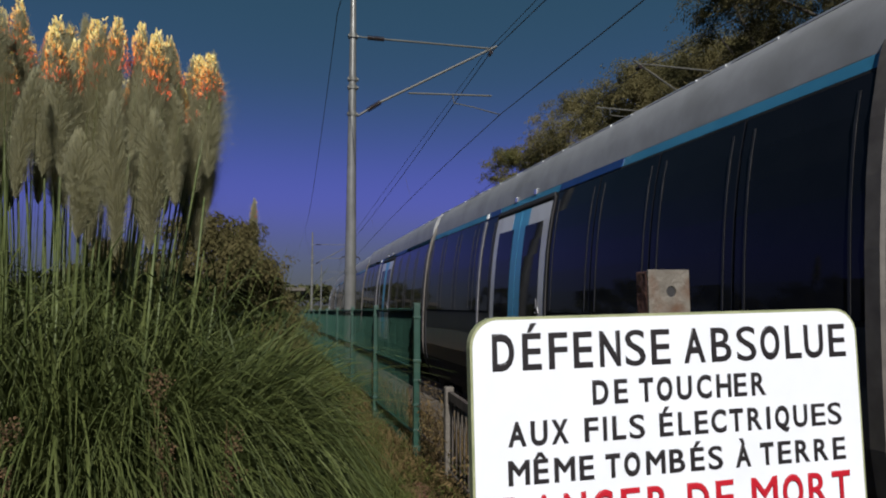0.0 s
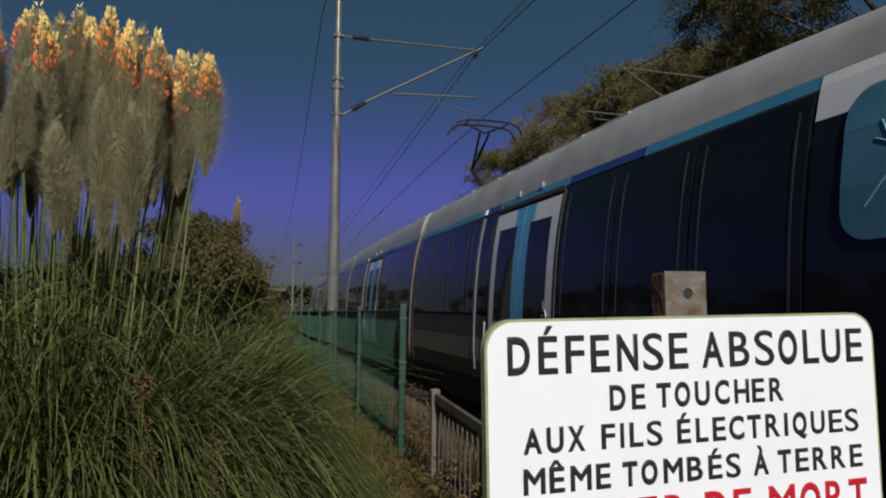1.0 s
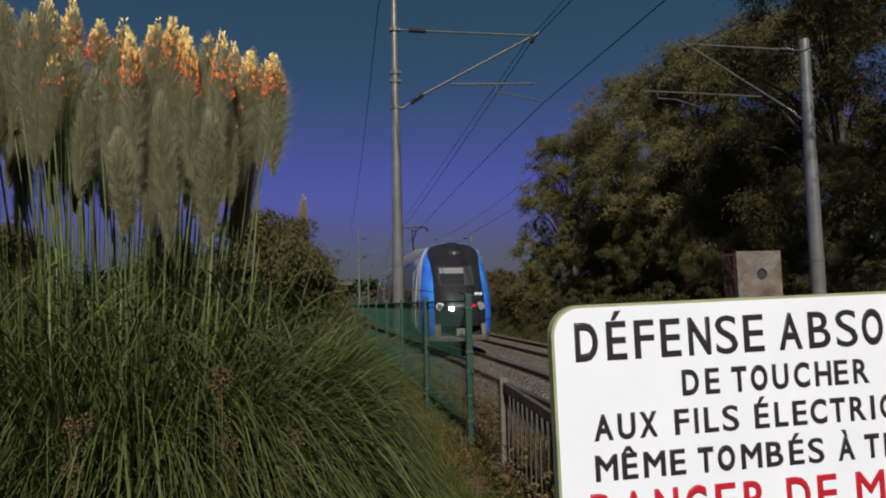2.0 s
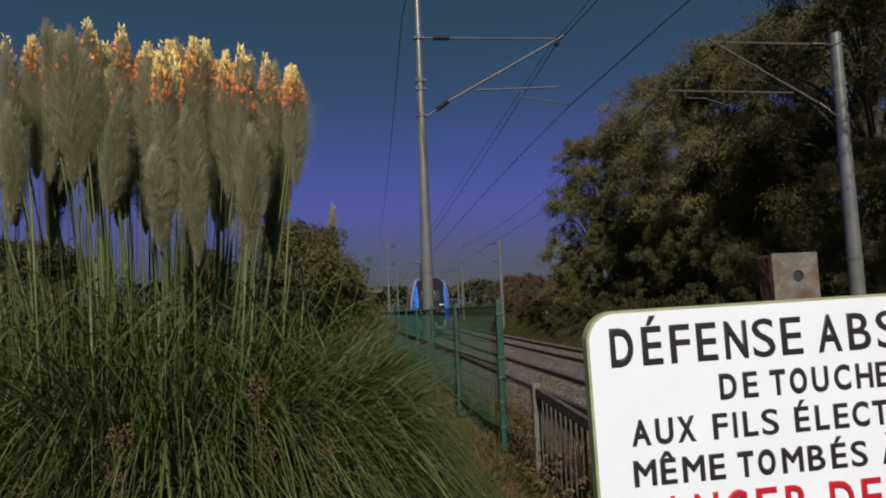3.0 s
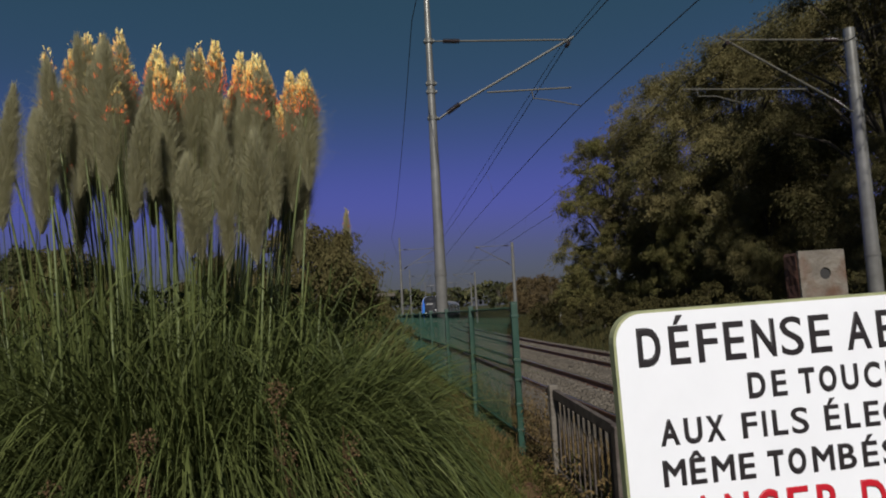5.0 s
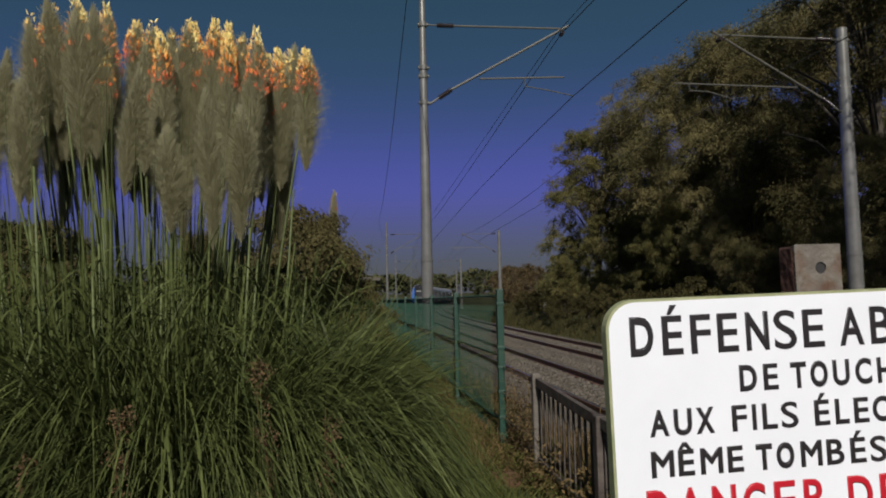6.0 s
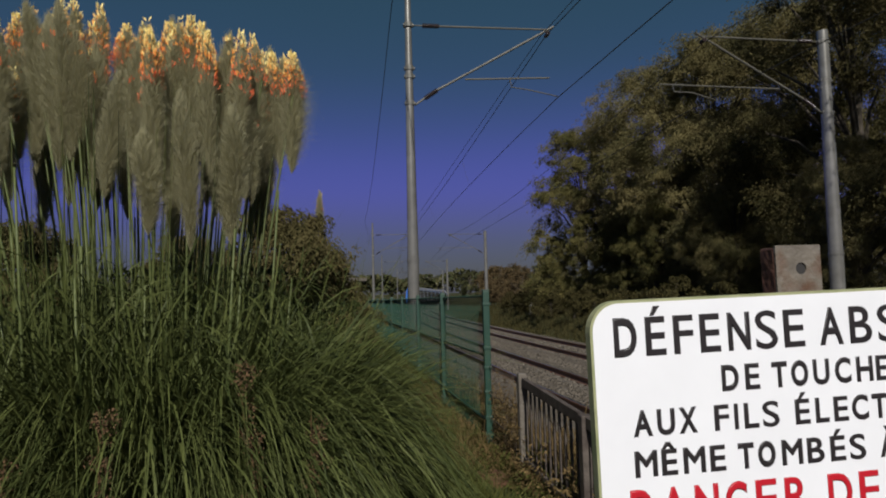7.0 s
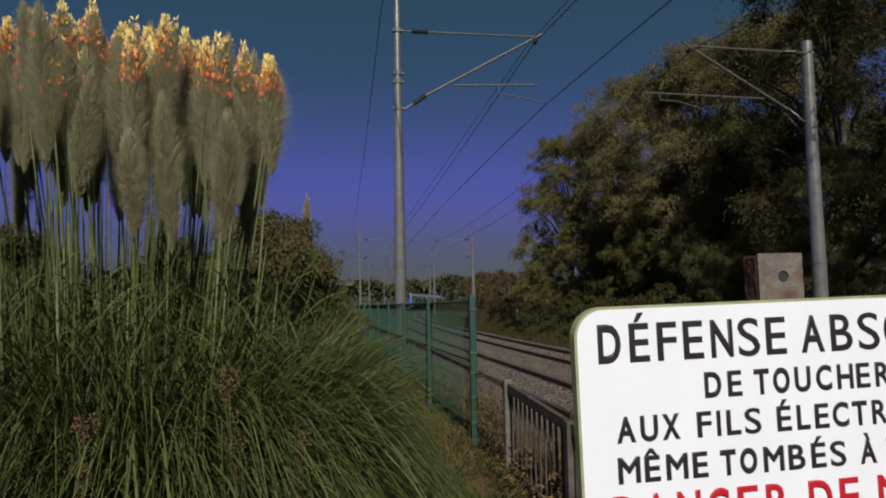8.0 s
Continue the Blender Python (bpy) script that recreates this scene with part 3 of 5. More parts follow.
def warning_sign():
    """Origin at the plate's top left corner."""
    sign = empty("warning_sign", pose(0.298, 1.0, 1.527, 0, -1.2, 0))
    w, h = 0.7165, 0.385
    for ob in (rounded_plate(w, h, 0.045, -0.004, 0.014, "plate", M_SIGN_EDGE, sign), rounded_plate(w, h, 0.045, -0.0048, -0.003, "enamel_face", M_SIGN, sign, 0.004)):
        ob.matrix_basis = pose(-0.003, 0, 0.0025)
    for text, z, slope, cap, stroke, colour, spans in SIGN_LINES:
        lettering(text, spans, z, slope, cap, stroke, M_RED if colour == "red" else M_BLACK, sign)
    tagged(sign, "white enamel electric danger sign with black and red capitals", "sign")
    post = empty("sign_post", pose(0.680, 1.06, 0.0, 0, -0.6, 0))
    bm = bmesh.new()
    box(bm, -0.038, -0.024, -0.1, 0.038, 0.014, 1.545, 0.006)
    part("tube", bm, M_RUST, post)
    bm = bmesh.new()
    box(bm, -0.040, -0.024, 1.53, 0.040, 0.014, 1.608, 0.004)
    cap = part("head_box", bm, M_RUST, post, "rusty steel box on top of the post")
    bm = bmesh.new()
    # front plate with a round hole
    ring_o, ring_i = [], []
    for k in range(32):
        a = 2 * math.pi * k / 32
        c, s_ = math.cos(a), math.sin(a)
        q = 0.0395 / max(abs(c), abs(s_))
        ring_o.append(bm.verts.new((c * q, -0.027, 1.571 + s_ * q)))
        ring_i.append(bm.verts.new((0.004 + 0.0095 * c, -0.027, 1.573 + 0.0095 * s_)))
    for k in range(32):
        bm.faces.new((ring_o[k], ring_i[k], ring_i[(k + 1) % 32], ring_o[(k + 1) % 32]))
    r = bmesh.ops.extrude_face_region(bm, geom=bm.faces[:])
    bmesh.ops.translate(bm, verts=[v for v in r["geom"] if isinstance(v, bmesh.types.BMVert)], vec=(0, 0.004, 0))
    bmesh.ops.recalc_face_normals(bm, faces=bm.faces)
    part("front_plate", bm, M_BOX, cap, "cream painted plate, flaking to rust, with a hole")
    # A black disc behind the plate supplies the shade inside the opening.
    bm = bmesh.new()
    tube(bm, [(0.004, -0.0245, 1.573), (0.004, -0.0235, 1.573)], 0.011, 20)
    part("hole", bm, M_RUBBER, cap, "black disc painted as the shade inside the round hole")
    tagged(post, "rusty square steel post carrying the danger sign", "post")


# ---- fences ----
def fence_top(y):
    return 1.555 - 0.0098 * (y - 6.2)


def mesh_fence():
    fence = empty("mesh_fence", pose(1.33, 6.2, 0))
    h, span = 1.42, 2.5
    wires = bmesh.new()

    def panel(m):
        def wire(a, b, r):
            tube(wires, [m @ Vector(a), m @ Vector(b)], r, 4, cap=False)

        for i in range(1, 50):
            wire((0, i * 0.05, 0.02), (0, i * 0.05, h), 0.0028)
        for z in (0.05, 0.25, 0.45, 0.65, 0.85, 1.05, 1.25, 1.40):
            for dx in ((-0.005, 0.005) if z in (0.25, 0.85, 1.40) else (0.004,)):
                wire((dx, 0, z), (dx, span, z), 0.010 if z in (0.25, 0.85, 1.40) else 0.0035)

    post = None
    for i in range(17):
        y = span * i
        top = fence_top(6.2 + y)
        if post is None:
            b2 = bmesh.new()
            box(b2, -0.03, -0.028, -1.75, 0.03, 0.028, 0.0, 0.006)
            box(b2, -0.033, -0.031, 0.0, 0.033, 0.031, 0.014, 0.004)
            post = part("post", b2, M_GREEN, fence)
            post.matrix_basis = pose(0, y, top)
        else:
            post2 = again("post", post, fence, pose(0, y, top))
        m = pose(0.012, y, top - h - 0.03, math.degrees(math.atan2(fence_top(6.2 + y + span) - top, span)), 0, 0)
        if i == 16:
            break
        panel(m)
    tagged(part("wire_mesh", wires, M_GREENWIRE, fence, "green welded wire mesh"), kind="stuff")
    clip = None
    for i in range(3):
        for z in (-0.12, -0.52, -0.70, -0.92, -1.15, -1.30):
            top = fence_top(6.2 + span * i)
            m = pose(0, span * i, top + z)
            if clip is None:
                b3 = bmesh.new()
                box(b3, -0.036, -0.034, -0.013, 0.036, 0.034, 0.013, 0.004)
                clip = part("clip", b3, M_GREEN, fence)
                clip.matrix_basis = m
            else:
                again("clip", clip, fence, m)
    tagged(fence, "green plastic-coated welded mesh fence on square posts", "fence")


def picket_fence():
    fence = empty("picket_fence", pose(1.40, 5.30, 0))
    bm = bmesh.new()
    box(bm, -0.035, -0.035, -0.4, 0.035, 0.035, 0.90, 0.01)
    part("post", bm, M_OLDPOST, fence, "grey weathered end post")
    bm = bmesh.new()
    box(bm, 0.02, 0.055, -0.4, 0.06, 0.10, 0.885, 0.006)
    part("steel_post", bm, M_IRON, fence, "dark rusty angle post")
    for y0, y1, z0, z1 in ((-0.05, -1.36, 0.865, 0.80), (-1.36, -2.6, 0.80, 0.74)):
        bm = bmesh.new()
        a, b = Vector((0, y0, z0)), Vector((0, y1, z1))
        for dz, t in ((-0.03, 0.035), (-0.62, 0.02)):
            d = math.degrees(math.atan2(z1 - z0, y1 - y0))
            length = (b - a).length
            box(bm, -0.018, -length / 2, -t, 0.018, length / 2, t, 0.004, Matrix.Translation((a + b) / 2 + Vector((0, 0, dz))) @ pose(0, 0, 0, -math.degrees(math.atan2(z0 - z1, y0 - y1)) + 2 * math.degrees(math.atan2(z0 - z1, y0 - y1)), 0, 0))
        part("rail_bar", bm, M_IRON, fence)
        n = 12
        for i in range(n):
            k = (i + 0.6) / n
            p = a.lerp(b, k)
            bm = bmesh.new()
            box(bm, -0.006, p.y - 0.012, p.z - 0.80, 0.006, p.y + 0.012, p.z - 0.02)
            part("picket", bm, M_IRON, fence)
        bm = bmesh.new()
        box(bm, -0.04, y1 - 0.04, -0.4, 0.03, y1 + 0.03, z1 + 0.01, 0.006)
        part("post", bm, M_IRON, fence, "dark rusty steel post")
    bm = bmesh.new()
    for z in (0.86, 0.62, 0.40, 0.2):
        tube(bm, [(-0.02, 0.06, z), (-0.04, 0.45, z - 0.015), (-0.06, 0.88, z + 0.005)], 0.004, 5)
    for i in range(1, 14):
        y = 0.06 + i * 0.06
        tube(bm, [(-0.03, y, 0.12), (-0.03 - 0.002 * i, y, 0.86)], 0.002, 4)
    part("wire_netting", bm, M_IRON, fence, "rusty wire netting to the green post")
    tagged(fence, "low old iron picket fence, rusted brown and grey", "fence")


def clay_tile():
    bm = bmesh.new()
    box(bm, -0.11, -0.16, -0.02, 0.11, 0.16, 0.03, 0.012)
    for v in bm.verts:
        v.co += Vector((0.01, 0.012, 0.01)) * noise.noise(v.co * 9)
    ob = part("clay_tile", bm, M_TILE)
    ob.matrix_basis = pose(1.16, 5.25, 0.10, 5, 3, 20)
    tagged(ob, "broken reddish clay tile lying in the grass", "tile")


# ---- the train ----
PROFILE = [(1.30, 0.42), (1.40, 0.62), (1.49, 0.95), (1.525, 1.25), (1.525, 1.65), (1.515, 2.05), (1.49, 2.55), (1.445, 3.05), (1.385, 3.45), (1.29, 3.86), (1.25, 3.97), (1.10, 4.25), (0.86, 4.43), (0.46, 4.53), (0.0, 4.56)]
SPEED, REAR = 25.5, -26.05
MIDDLE = (12.85, 13.6, 13.6, 13.6, 13.6)


def half_width(z):
    for (a, z0), (b, z1) in zip(PROFILE, PROFILE[1:]):
        if z0 <= z <= z1:
            return a + (b - a) * (z - z0) / (z1 - z0)
    return PROFILE[0][0] if z < PROFILE[0][1] else 0.0


def skin(y0, y1, z0, z1, sgn, proud=0.0, nz=6, thick=0.02, ny=1, lean=0.0):
    """A curved piece of the body side between two stations and two heights."""
    bm = bmesh.new()
    grid = []
    for j in range(nz + 1):
        z = z0 + (z1 - z0) * j / nz
        row = []
        for i in range(ny + 1):
            y = y0 + (y1 - y0) * i / ny
            row.append((bm.verts.new((sgn * (half_width(z) + proud), y, z)), bm.verts.new((sgn * (half_width(z) + proud - thick), y, z))))
        grid.append(row)
    for a, b in zip(grid, grid[1:]):
        for i in range(ny):
            bm.faces.new((a[i][0], a[i + 1][0], b[i + 1][0], b[i][0]))
            bm.faces.new((a[i][1], b[i][1], b[i + 1][1], a[i + 1][1]))
        bm.faces.new((a[0][0], b[0][0], b[0][1], a[0][1]))
        bm.faces.new((a[ny][0], a[ny][1], b[ny][1], b[ny][0]))
    for row in (grid[0], grid[-1]):
        for i in range(ny):
            bm.faces.new((row[i][0], row[i][1], row[i + 1][1], row[i + 1][0]))
    bmesh.ops.recalc_face_normals(bm, faces=bm.faces)
    return bm


def rounded_skin(y0, y1, z0, z1, r, sgn, proud, n=10):
    """A curved piece of the body side with rounded corners."""
    bm = bmesh.new()
    rows = []
    for k in range(2 * n + 1):
        z = z0 + (z1 - z0) * (0.5 - 0.5 * math.cos(math.pi * k / (2 * n)))
        d = max(0.0, r - min(z - z0, z1 - z))
        cut = r - math.sqrt(max(0.0, r * r - d * d))
        x = sgn * (half_width(z) + proud)
        rows.append([bm.verts.new((x, y, z)) for y in (y0 + cut, y1 - cut)])
    for a, b in zip(rows, rows[1:]):
        bm.faces.new((a[0], a[1], b[1], b[0]))
    bmesh.ops.solidify(bm, geom=bm.faces[:], thickness=0.012)
    bmesh.ops.recalc_face_normals(bm, faces=bm.faces)
    return bm


def shell(y0, y1, car):
    """The closed body of a car, with its bands in their own colours."""
    bands = [("skirt", 0, 2, M_UNDER), ("lower_side", 2, 5, M_LOWER), ("window_band", 5, 9, M_RUBBER), ("cant_rail", 9, 10, M_SKYBLUE), ("roof_side", 10, 12, M_ROOF), ("roof", 12, 14, M_ROOFTOP)]
    for name, a, b, mat in bands:
        pts = PROFILE[a:b + 1]
        for sgn in ((-1, 1) if name != "roof" else (0,)):
            bm = bmesh.new()
            if sgn:
                ring = [(sgn * x, z) for x, z in pts]
            else:
                ring = [(-x, z) for x, z in pts] + [(x, z) for x, z in pts[-2::-1]]
            rows = [[bm.verts.new((x, y, z)) for x, z in ring] for y in (y0, y1)]
            for i in range(len(ring) - 1):
                bm.faces.new((rows[0][i], rows[0][i + 1], rows[1][i + 1], rows[1][i]))
            bmesh.ops.solidify(bm, geom=bm.faces[:], thickness=0.03 * (sgn if sgn else -1))
            bmesh.ops.recalc_face_normals(bm, faces=bm.faces)
            part(name, bm, mat, car, smooth=False)
    for y in (y0 + 0.03, y1 - 0.03):
        bm = bmesh.new()
        ring = [(-x, z) for x, z in PROFILE] + [(x, z) for x, z in PROFILE[-2::-1]]
        front = [bm.verts.new((x * 0.985, y - 0.02, z - 0.01)) for x, z in ring]
        back = [bm.verts.new((x * 0.985, y + 0.02, z - 0.01)) for x, z in ring]
        bm.faces.new(front)
        bm.faces.new(back[::-1])
        for i in range(len(ring)):
            k = (i + 1) % len(ring)
            bm.faces.new((front[i], back[i], back[k], front[k]))
        bmesh.ops.recalc_face_normals(bm, faces=bm.faces)
        part("end_wall", bm, M_LOWER, car)


def door_leaf(y0, y1, sgn, car, outer_low):
    """A sliding leaf: grey towards the wall, blue towards the middle, with a tall pane."""
    mid = (y0 + y1) / 2
    lo, hi = (y0, y1)
    grey_first = outer_low
    wide = 0.70
    a = lo + (hi - lo) * wide if grey_first else hi - (hi - lo) * wide
    leaf = part("door_leaf", skin(lo, a, 1.08, 3.74, sgn, 0.03, 10), M_PAINT if grey_first else M_SKYBLUE, car, "pale grey and light blue sliding door leaf")
    part("inner_panel", skin(a, hi, 1.08, 3.74, sgn, 0.031, 10), M_SKYBLUE if grey_first else M_PAINT, leaf)
    part("door_pane", skin(lo + 0.22, hi - 0.26 if grey_first else hi - 0.22, 1.98, 3.46, sgn, 0.036, 6) if grey_first else skin(lo + 0.26, hi - 0.22, 1.98, 3.46, sgn, 0.036, 6), M_GLASS, leaf, "dark tinted pane")
    bm = skin(mid - 0.05, mid + 0.05, 1.75, 1.88, sgn, 0.04, 1)
    part("door_button", bm, M_RUBBER, leaf)


RECESS = (PROFILE[9][1], PROFILE[10][1])


def side_of_car(y0, y1, door, sgn, car, blind_to=None):
    """Doors, panes, pillars and sill of one side; door is the middle of the doorway."""
    d0, d1 = door - 1.24, door + 1.24
    if sgn < 0:
        door_leaf(d0 + 0.02, door - 0.012, sgn, car, True)
        door_leaf(door + 0.012, d1 - 0.02, sgn, car, False)
    else:
        door_leaf(d0 + 0.02, door - 0.012, sgn, car, True)
        door_leaf(door + 0.012, d1 - 0.02, sgn, car, False)
    bm = bmesh.new()
    cy, cz = door - 1.0, 2.12
    tube(bm, [(sgn * (half_width(cz) + 0.046), cy + 0.05 * math.cos(a), cz + 0.05 * math.sin(a)) for a in (0.6 + 0.5 * k for k in range(11))], 0.008, 5)
    tube(bm, [(sgn * (half_width(cz) + 0.046), cy, cz + 0.17), (sgn * (half_width(cz) + 0.046), cy, cz + 0.05), (sgn * (half_width(cz) + 0.046), cy - 0.06, cz + 0.04), (sgn * (half_width(cz) + 0.046), cy - 0.09, cz - 0.05)], 0.009, 5)
    part("access_sign", bm, M_PILLAR, car, "small pale wheelchair pictogram")
    part("door_gap", skin(door - 0.012, door + 0.012, 1.08, 3.74, sgn, 0.012, 10), M_RUBBER, car)
    part("door_sill", skin(d0 - 0.05, d1 + 0.05, 0.98, 1.06, sgn, 0.05, 1), M_FRAME, car, "dull metal door sill")
    part("door_header", skin(d0 - 0.02, d1 + 0.02, 3.80, 3.86, sgn, 0.045, 1), M_RUBBER, car)
    for y in (d0 - 0.03, d1 + 0.03):
        part("door_jamb", skin(y - 0.03, y + 0.03, 1.0, 3.80, sgn, 0.035, 10), M_RUBBER, car)
    for y in (door - 0.32, door + 0.55):
        bm = bmesh.new()
        box(bm, sgn * 1.22 - 0.05, y - 0.05, 3.96, sgn * 1.22 + 0.05, y + 0.05, 4.06, 0.015)
        part("door_lamp", bm, M_CHROME, car, "small bright lamp housing over the door")
    part("roof_mark", skin(door - 0.5, door + 0.5, 3.98, 4.15, sgn, 0.006, 2), M_SKYBLUE, car, "light blue panel over the door")
    edges = []
    for a, b in ((y0 + 0.25, d0 - 0.06), (d1 + 0.06, y1 - 0.25)):
        n = max(1, round((b - a) / 1.35))
        for i in range(n):
            edges.append((a + (b - a) * i / n + 0.02, a + (b - a) * (i + 1) / n - 0.02))
    for a, b in edges:
        pane = part("window_pane", skin(a, b, 2.09, 3.83, sgn, 0.010, 6), M_GLASS, car)
        for y in (a + 0.12, b - 0.12):
            part("pane_frame", skin(y - 0.011, y + 0.011, 2.12, 3.72, sgn, 0.016, 6), M_TRIM, pane)
    for y in (d1 + 0.80,):
        part("pillar", skin(y - 0.05, y + 0.05, 1.1, 3.80, sgn, 0.03, 10), M_PILLAR, car, "grey pillar beside the door")
        part("pillar_tip", skin(y - 0.06, y + 0.03, 3.86, 3.95, sgn, 0.034, 1), M_WHITE, car, "white end of the door recess")
    for a, b in ((d0 - 1.9, d0 - 0.08), (d1 + 0.08, d1 + 0.72)):
        part("door_recess", skin(a, b, RECESS[0], RECESS[1], sgn, 0.008, 2), M_DEEP, car, "deep blue recess beside the door")
    # The recess edge catches light here; a white strip stands in for it.
    part("edge_strip", skin(d1 + 0.22, d1 + 0.28, 1.12, 1.95, sgn, 0.022, 3), M_WHITE, car, "white strip painted as the lit edge of the door recess")


def bogie(y, car):
    b = empty("bogie")
    b.parent = car
    b.matrix_basis = pose(0, y, 0)
    for sgn in (-1, 1):
        bm = bmesh.new()
        box(bm, sgn * 1.02 - 0.07, -1.5, 0.42, sgn * 1.02 + 0.07, 1.5, 0.62, 0.03)
        box(bm, sgn * 1.06 - 0.10, -0.35, 0.35, sgn * 1.06 + 0.10, 0.35, 0.80, 0.04)
        part("bogie_frame", bm, M_UNDER, b)
    for dy in (-1.15, 1.15):
        for sgn in (-1, 1):
            bm = bmesh.new()
            tube(bm, [(sgn * 0.69, dy, 0.43), (sgn * 0.72, dy, 0.43), (sgn * 0.82, dy, 0.43)], [0.45, 0.43, 0.43], 24)
            tube(bm, [(sgn * 0.82, dy, 0.43), (sgn * 0.88, dy, 0.43)], [0.16, 0.13], 16)
            part("wheel", bm, M_UNDER, b)
        bm = bmesh.new()
        tube(bm, [(-0.7, dy, 0.43), (0.7, dy, 0.43)], 0.09, 10)
        part("axle", bm, M_UNDER, b)


def gangway(y, car):
    bm = bmesh.new()
    ring = [(-x, z) for x, z in PROFILE[1:]] + [(x, z) for x, z in PROFILE[-2:0:-1]]
    rows = []
    for i in range(7):
        k = 0.955 if i % 2 else 0.985
        rows.append([bm.verts.new((x * k, y - 0.15 + 0.05 * i, 0.3 + (z - 0.3) * (k + 0.005))) for x, z in ring])
    for a, b in zip(rows, rows[1:]):
        for i in range(len(ring) - 1):
            bm.faces.new((a[i], a[i + 1], b[i + 1], b[i]))
    part("gangway_bellows", bm, M_RUBBER, car, "black folded gangway bellows")
    for dy, w, mat in ((-0.17, 0.02, M_RUBBER), (0.20, 0.075, M_FRAME)):
        bm = bmesh.new()
        rows = []
        for k, d in ((0.99, -w), (1.010, -w * 0.8), (1.010, w * 0.8), (0.99, w)):
            rows.append([bm.verts.new((x * k, y + dy + d, 0.3 + (z - 0.3) * k)) for x, z in ring])
        for a, b in zip(rows, rows[1:]):
            for i in range(len(ring) - 1):
                bm.faces.new((a[i], a[i + 1], b[i + 1], b[i]))
        part("end_frame", bm, mat, car, "dusty frame at the end of the car")


def roof_gear(y0, y1, car, rng, tapered=False):
    for k in range(4):
        y = y0 + 1.6 + (y1 - y0 - 3.2) * k / 3
        bm = bmesh.new()
        box(bm, -0.40, y - 0.9, 4.48, 0.40, y + 0.9, 4.58, 0.03)
        part("roof_unit", bm, M_ROOF, car)
    for sgn in (-1, 1):
        bm = bmesh.new()
        section = [(1.25, 3.975), (1.215, 4.20), (1.14, 4.42), (1.02, 4.59), (0.88, 4.66), (0.66, 4.66), (0.60, 4.50)]
        low = [(1.25, 3.975), (1.155, 4.14), (1.06, 4.27), (0.94, 4.37), (0.82, 4.43), (0.66, 4.47), (0.60, 4.46)]
        stations = [(y0, low if tapered else section), (y0 + (4.5 if tapered else 1.8), section), (y1, section)]
        rows = [[bm.verts.new((sgn * x, y, z)) for x, z in ring] for y, ring in stations]
        for a, b in zip(rows, rows[1:]):
            for i in range(len(section) - 1):
                bm.faces.new((a[i], a[i + 1], b[i + 1], b[i]))
        for ring in (rows[0], rows[-1]):
            bm.faces.new([bm.verts.new(v.co) for v in ring])
        bmesh.ops.recalc_face_normals(bm, faces=bm.faces)
        part("roof_fairing", bm, M_ROOF, car, "matt grey roof edge fairing", smooth=True)
        # Edging dashes, painted white for the sun glints along the roof.
        bm = bmesh.new()
        y = y0 + (4.6 if tapered else 0.3)
        while y < y1 - 0.6:
            d = rng.uniform(0.3, 1.3)
            box(bm, sgn * 1.040 - 0.010, y, 4.560, sgn * 1.040 + 0.010, y + d, 4.574)
            y += d + rng.uniform(0.05, 0.35)
        tagged(part("roof_gutter", bm, M_WHITE, car, "roof edging in white dashes painted as sun glints"), kind="stuff")


def pantograph(y, car):
    p = empty("pantograph")
    p.parent = car
    p.matrix_basis = pose(0, y, 4.54)
    top = 2.14
    bm = bmesh.new()
    box(bm, -0.5, -0.6, 0.0, 0.5, 0.6, 0.10, 0.02)
    for x in (-0.45, 0.45):
        tube(bm, [(x, -0.5, 0.08), (x, -0.5, 0.3)], 0.06, 8)
    part("base_frame", bm, M_UNDER, p)
    bm = bmesh.new()
    tube(bm, [(0, -0.55, 0.25), (0, 0.75, 1.15)], [0.06, 0.045], 8)
    part("lower_arm", bm, M_INSUL, p)
    bm = bmesh.new()
    tube(bm, [(0, 0.75, 1.15), (-0.12, -0.25, top - 0.25)], 0.03, 8)
    tube(bm, [(0, 0.75, 1.15), (0.12, -0.25, top - 0.25)], 0.03, 8)
    tube(bm, [(0.05, -0.2, 0.3), (0.05, 0.85, 1.1)], 0.018, 6)
    part("upper_arm", bm, M_INSUL, p)
    for dy in (-0.5, -0.02):
        bm = bmesh.new()
        tube(bm, [(-0.88, dy, top - 0.30), (-0.76, dy, top - 0.10), (-0.55, dy, top - 0.02), (0, dy, top), (0.55, dy, top - 0.02), (0.76, dy, top - 0.10), (0.88, dy, top - 0.30)], 0.026, 8)
        part("contact_strip", bm, M_INSUL, p)
    bm = bmesh.new()
    for x in (-0.5, 0.5):
        tube(bm, [(x, -0.5, top - 0.05), (x, -0.02, top - 0.05)], 0.022, 6)
        tube(bm, [(x, -0.26, top - 0.05), (0, -0.26, top - 0.26)], 0.022, 6)
    part("head_frame", bm, M_INSUL, p)


ROUND = 2.6        # how square the cab is, seen from above


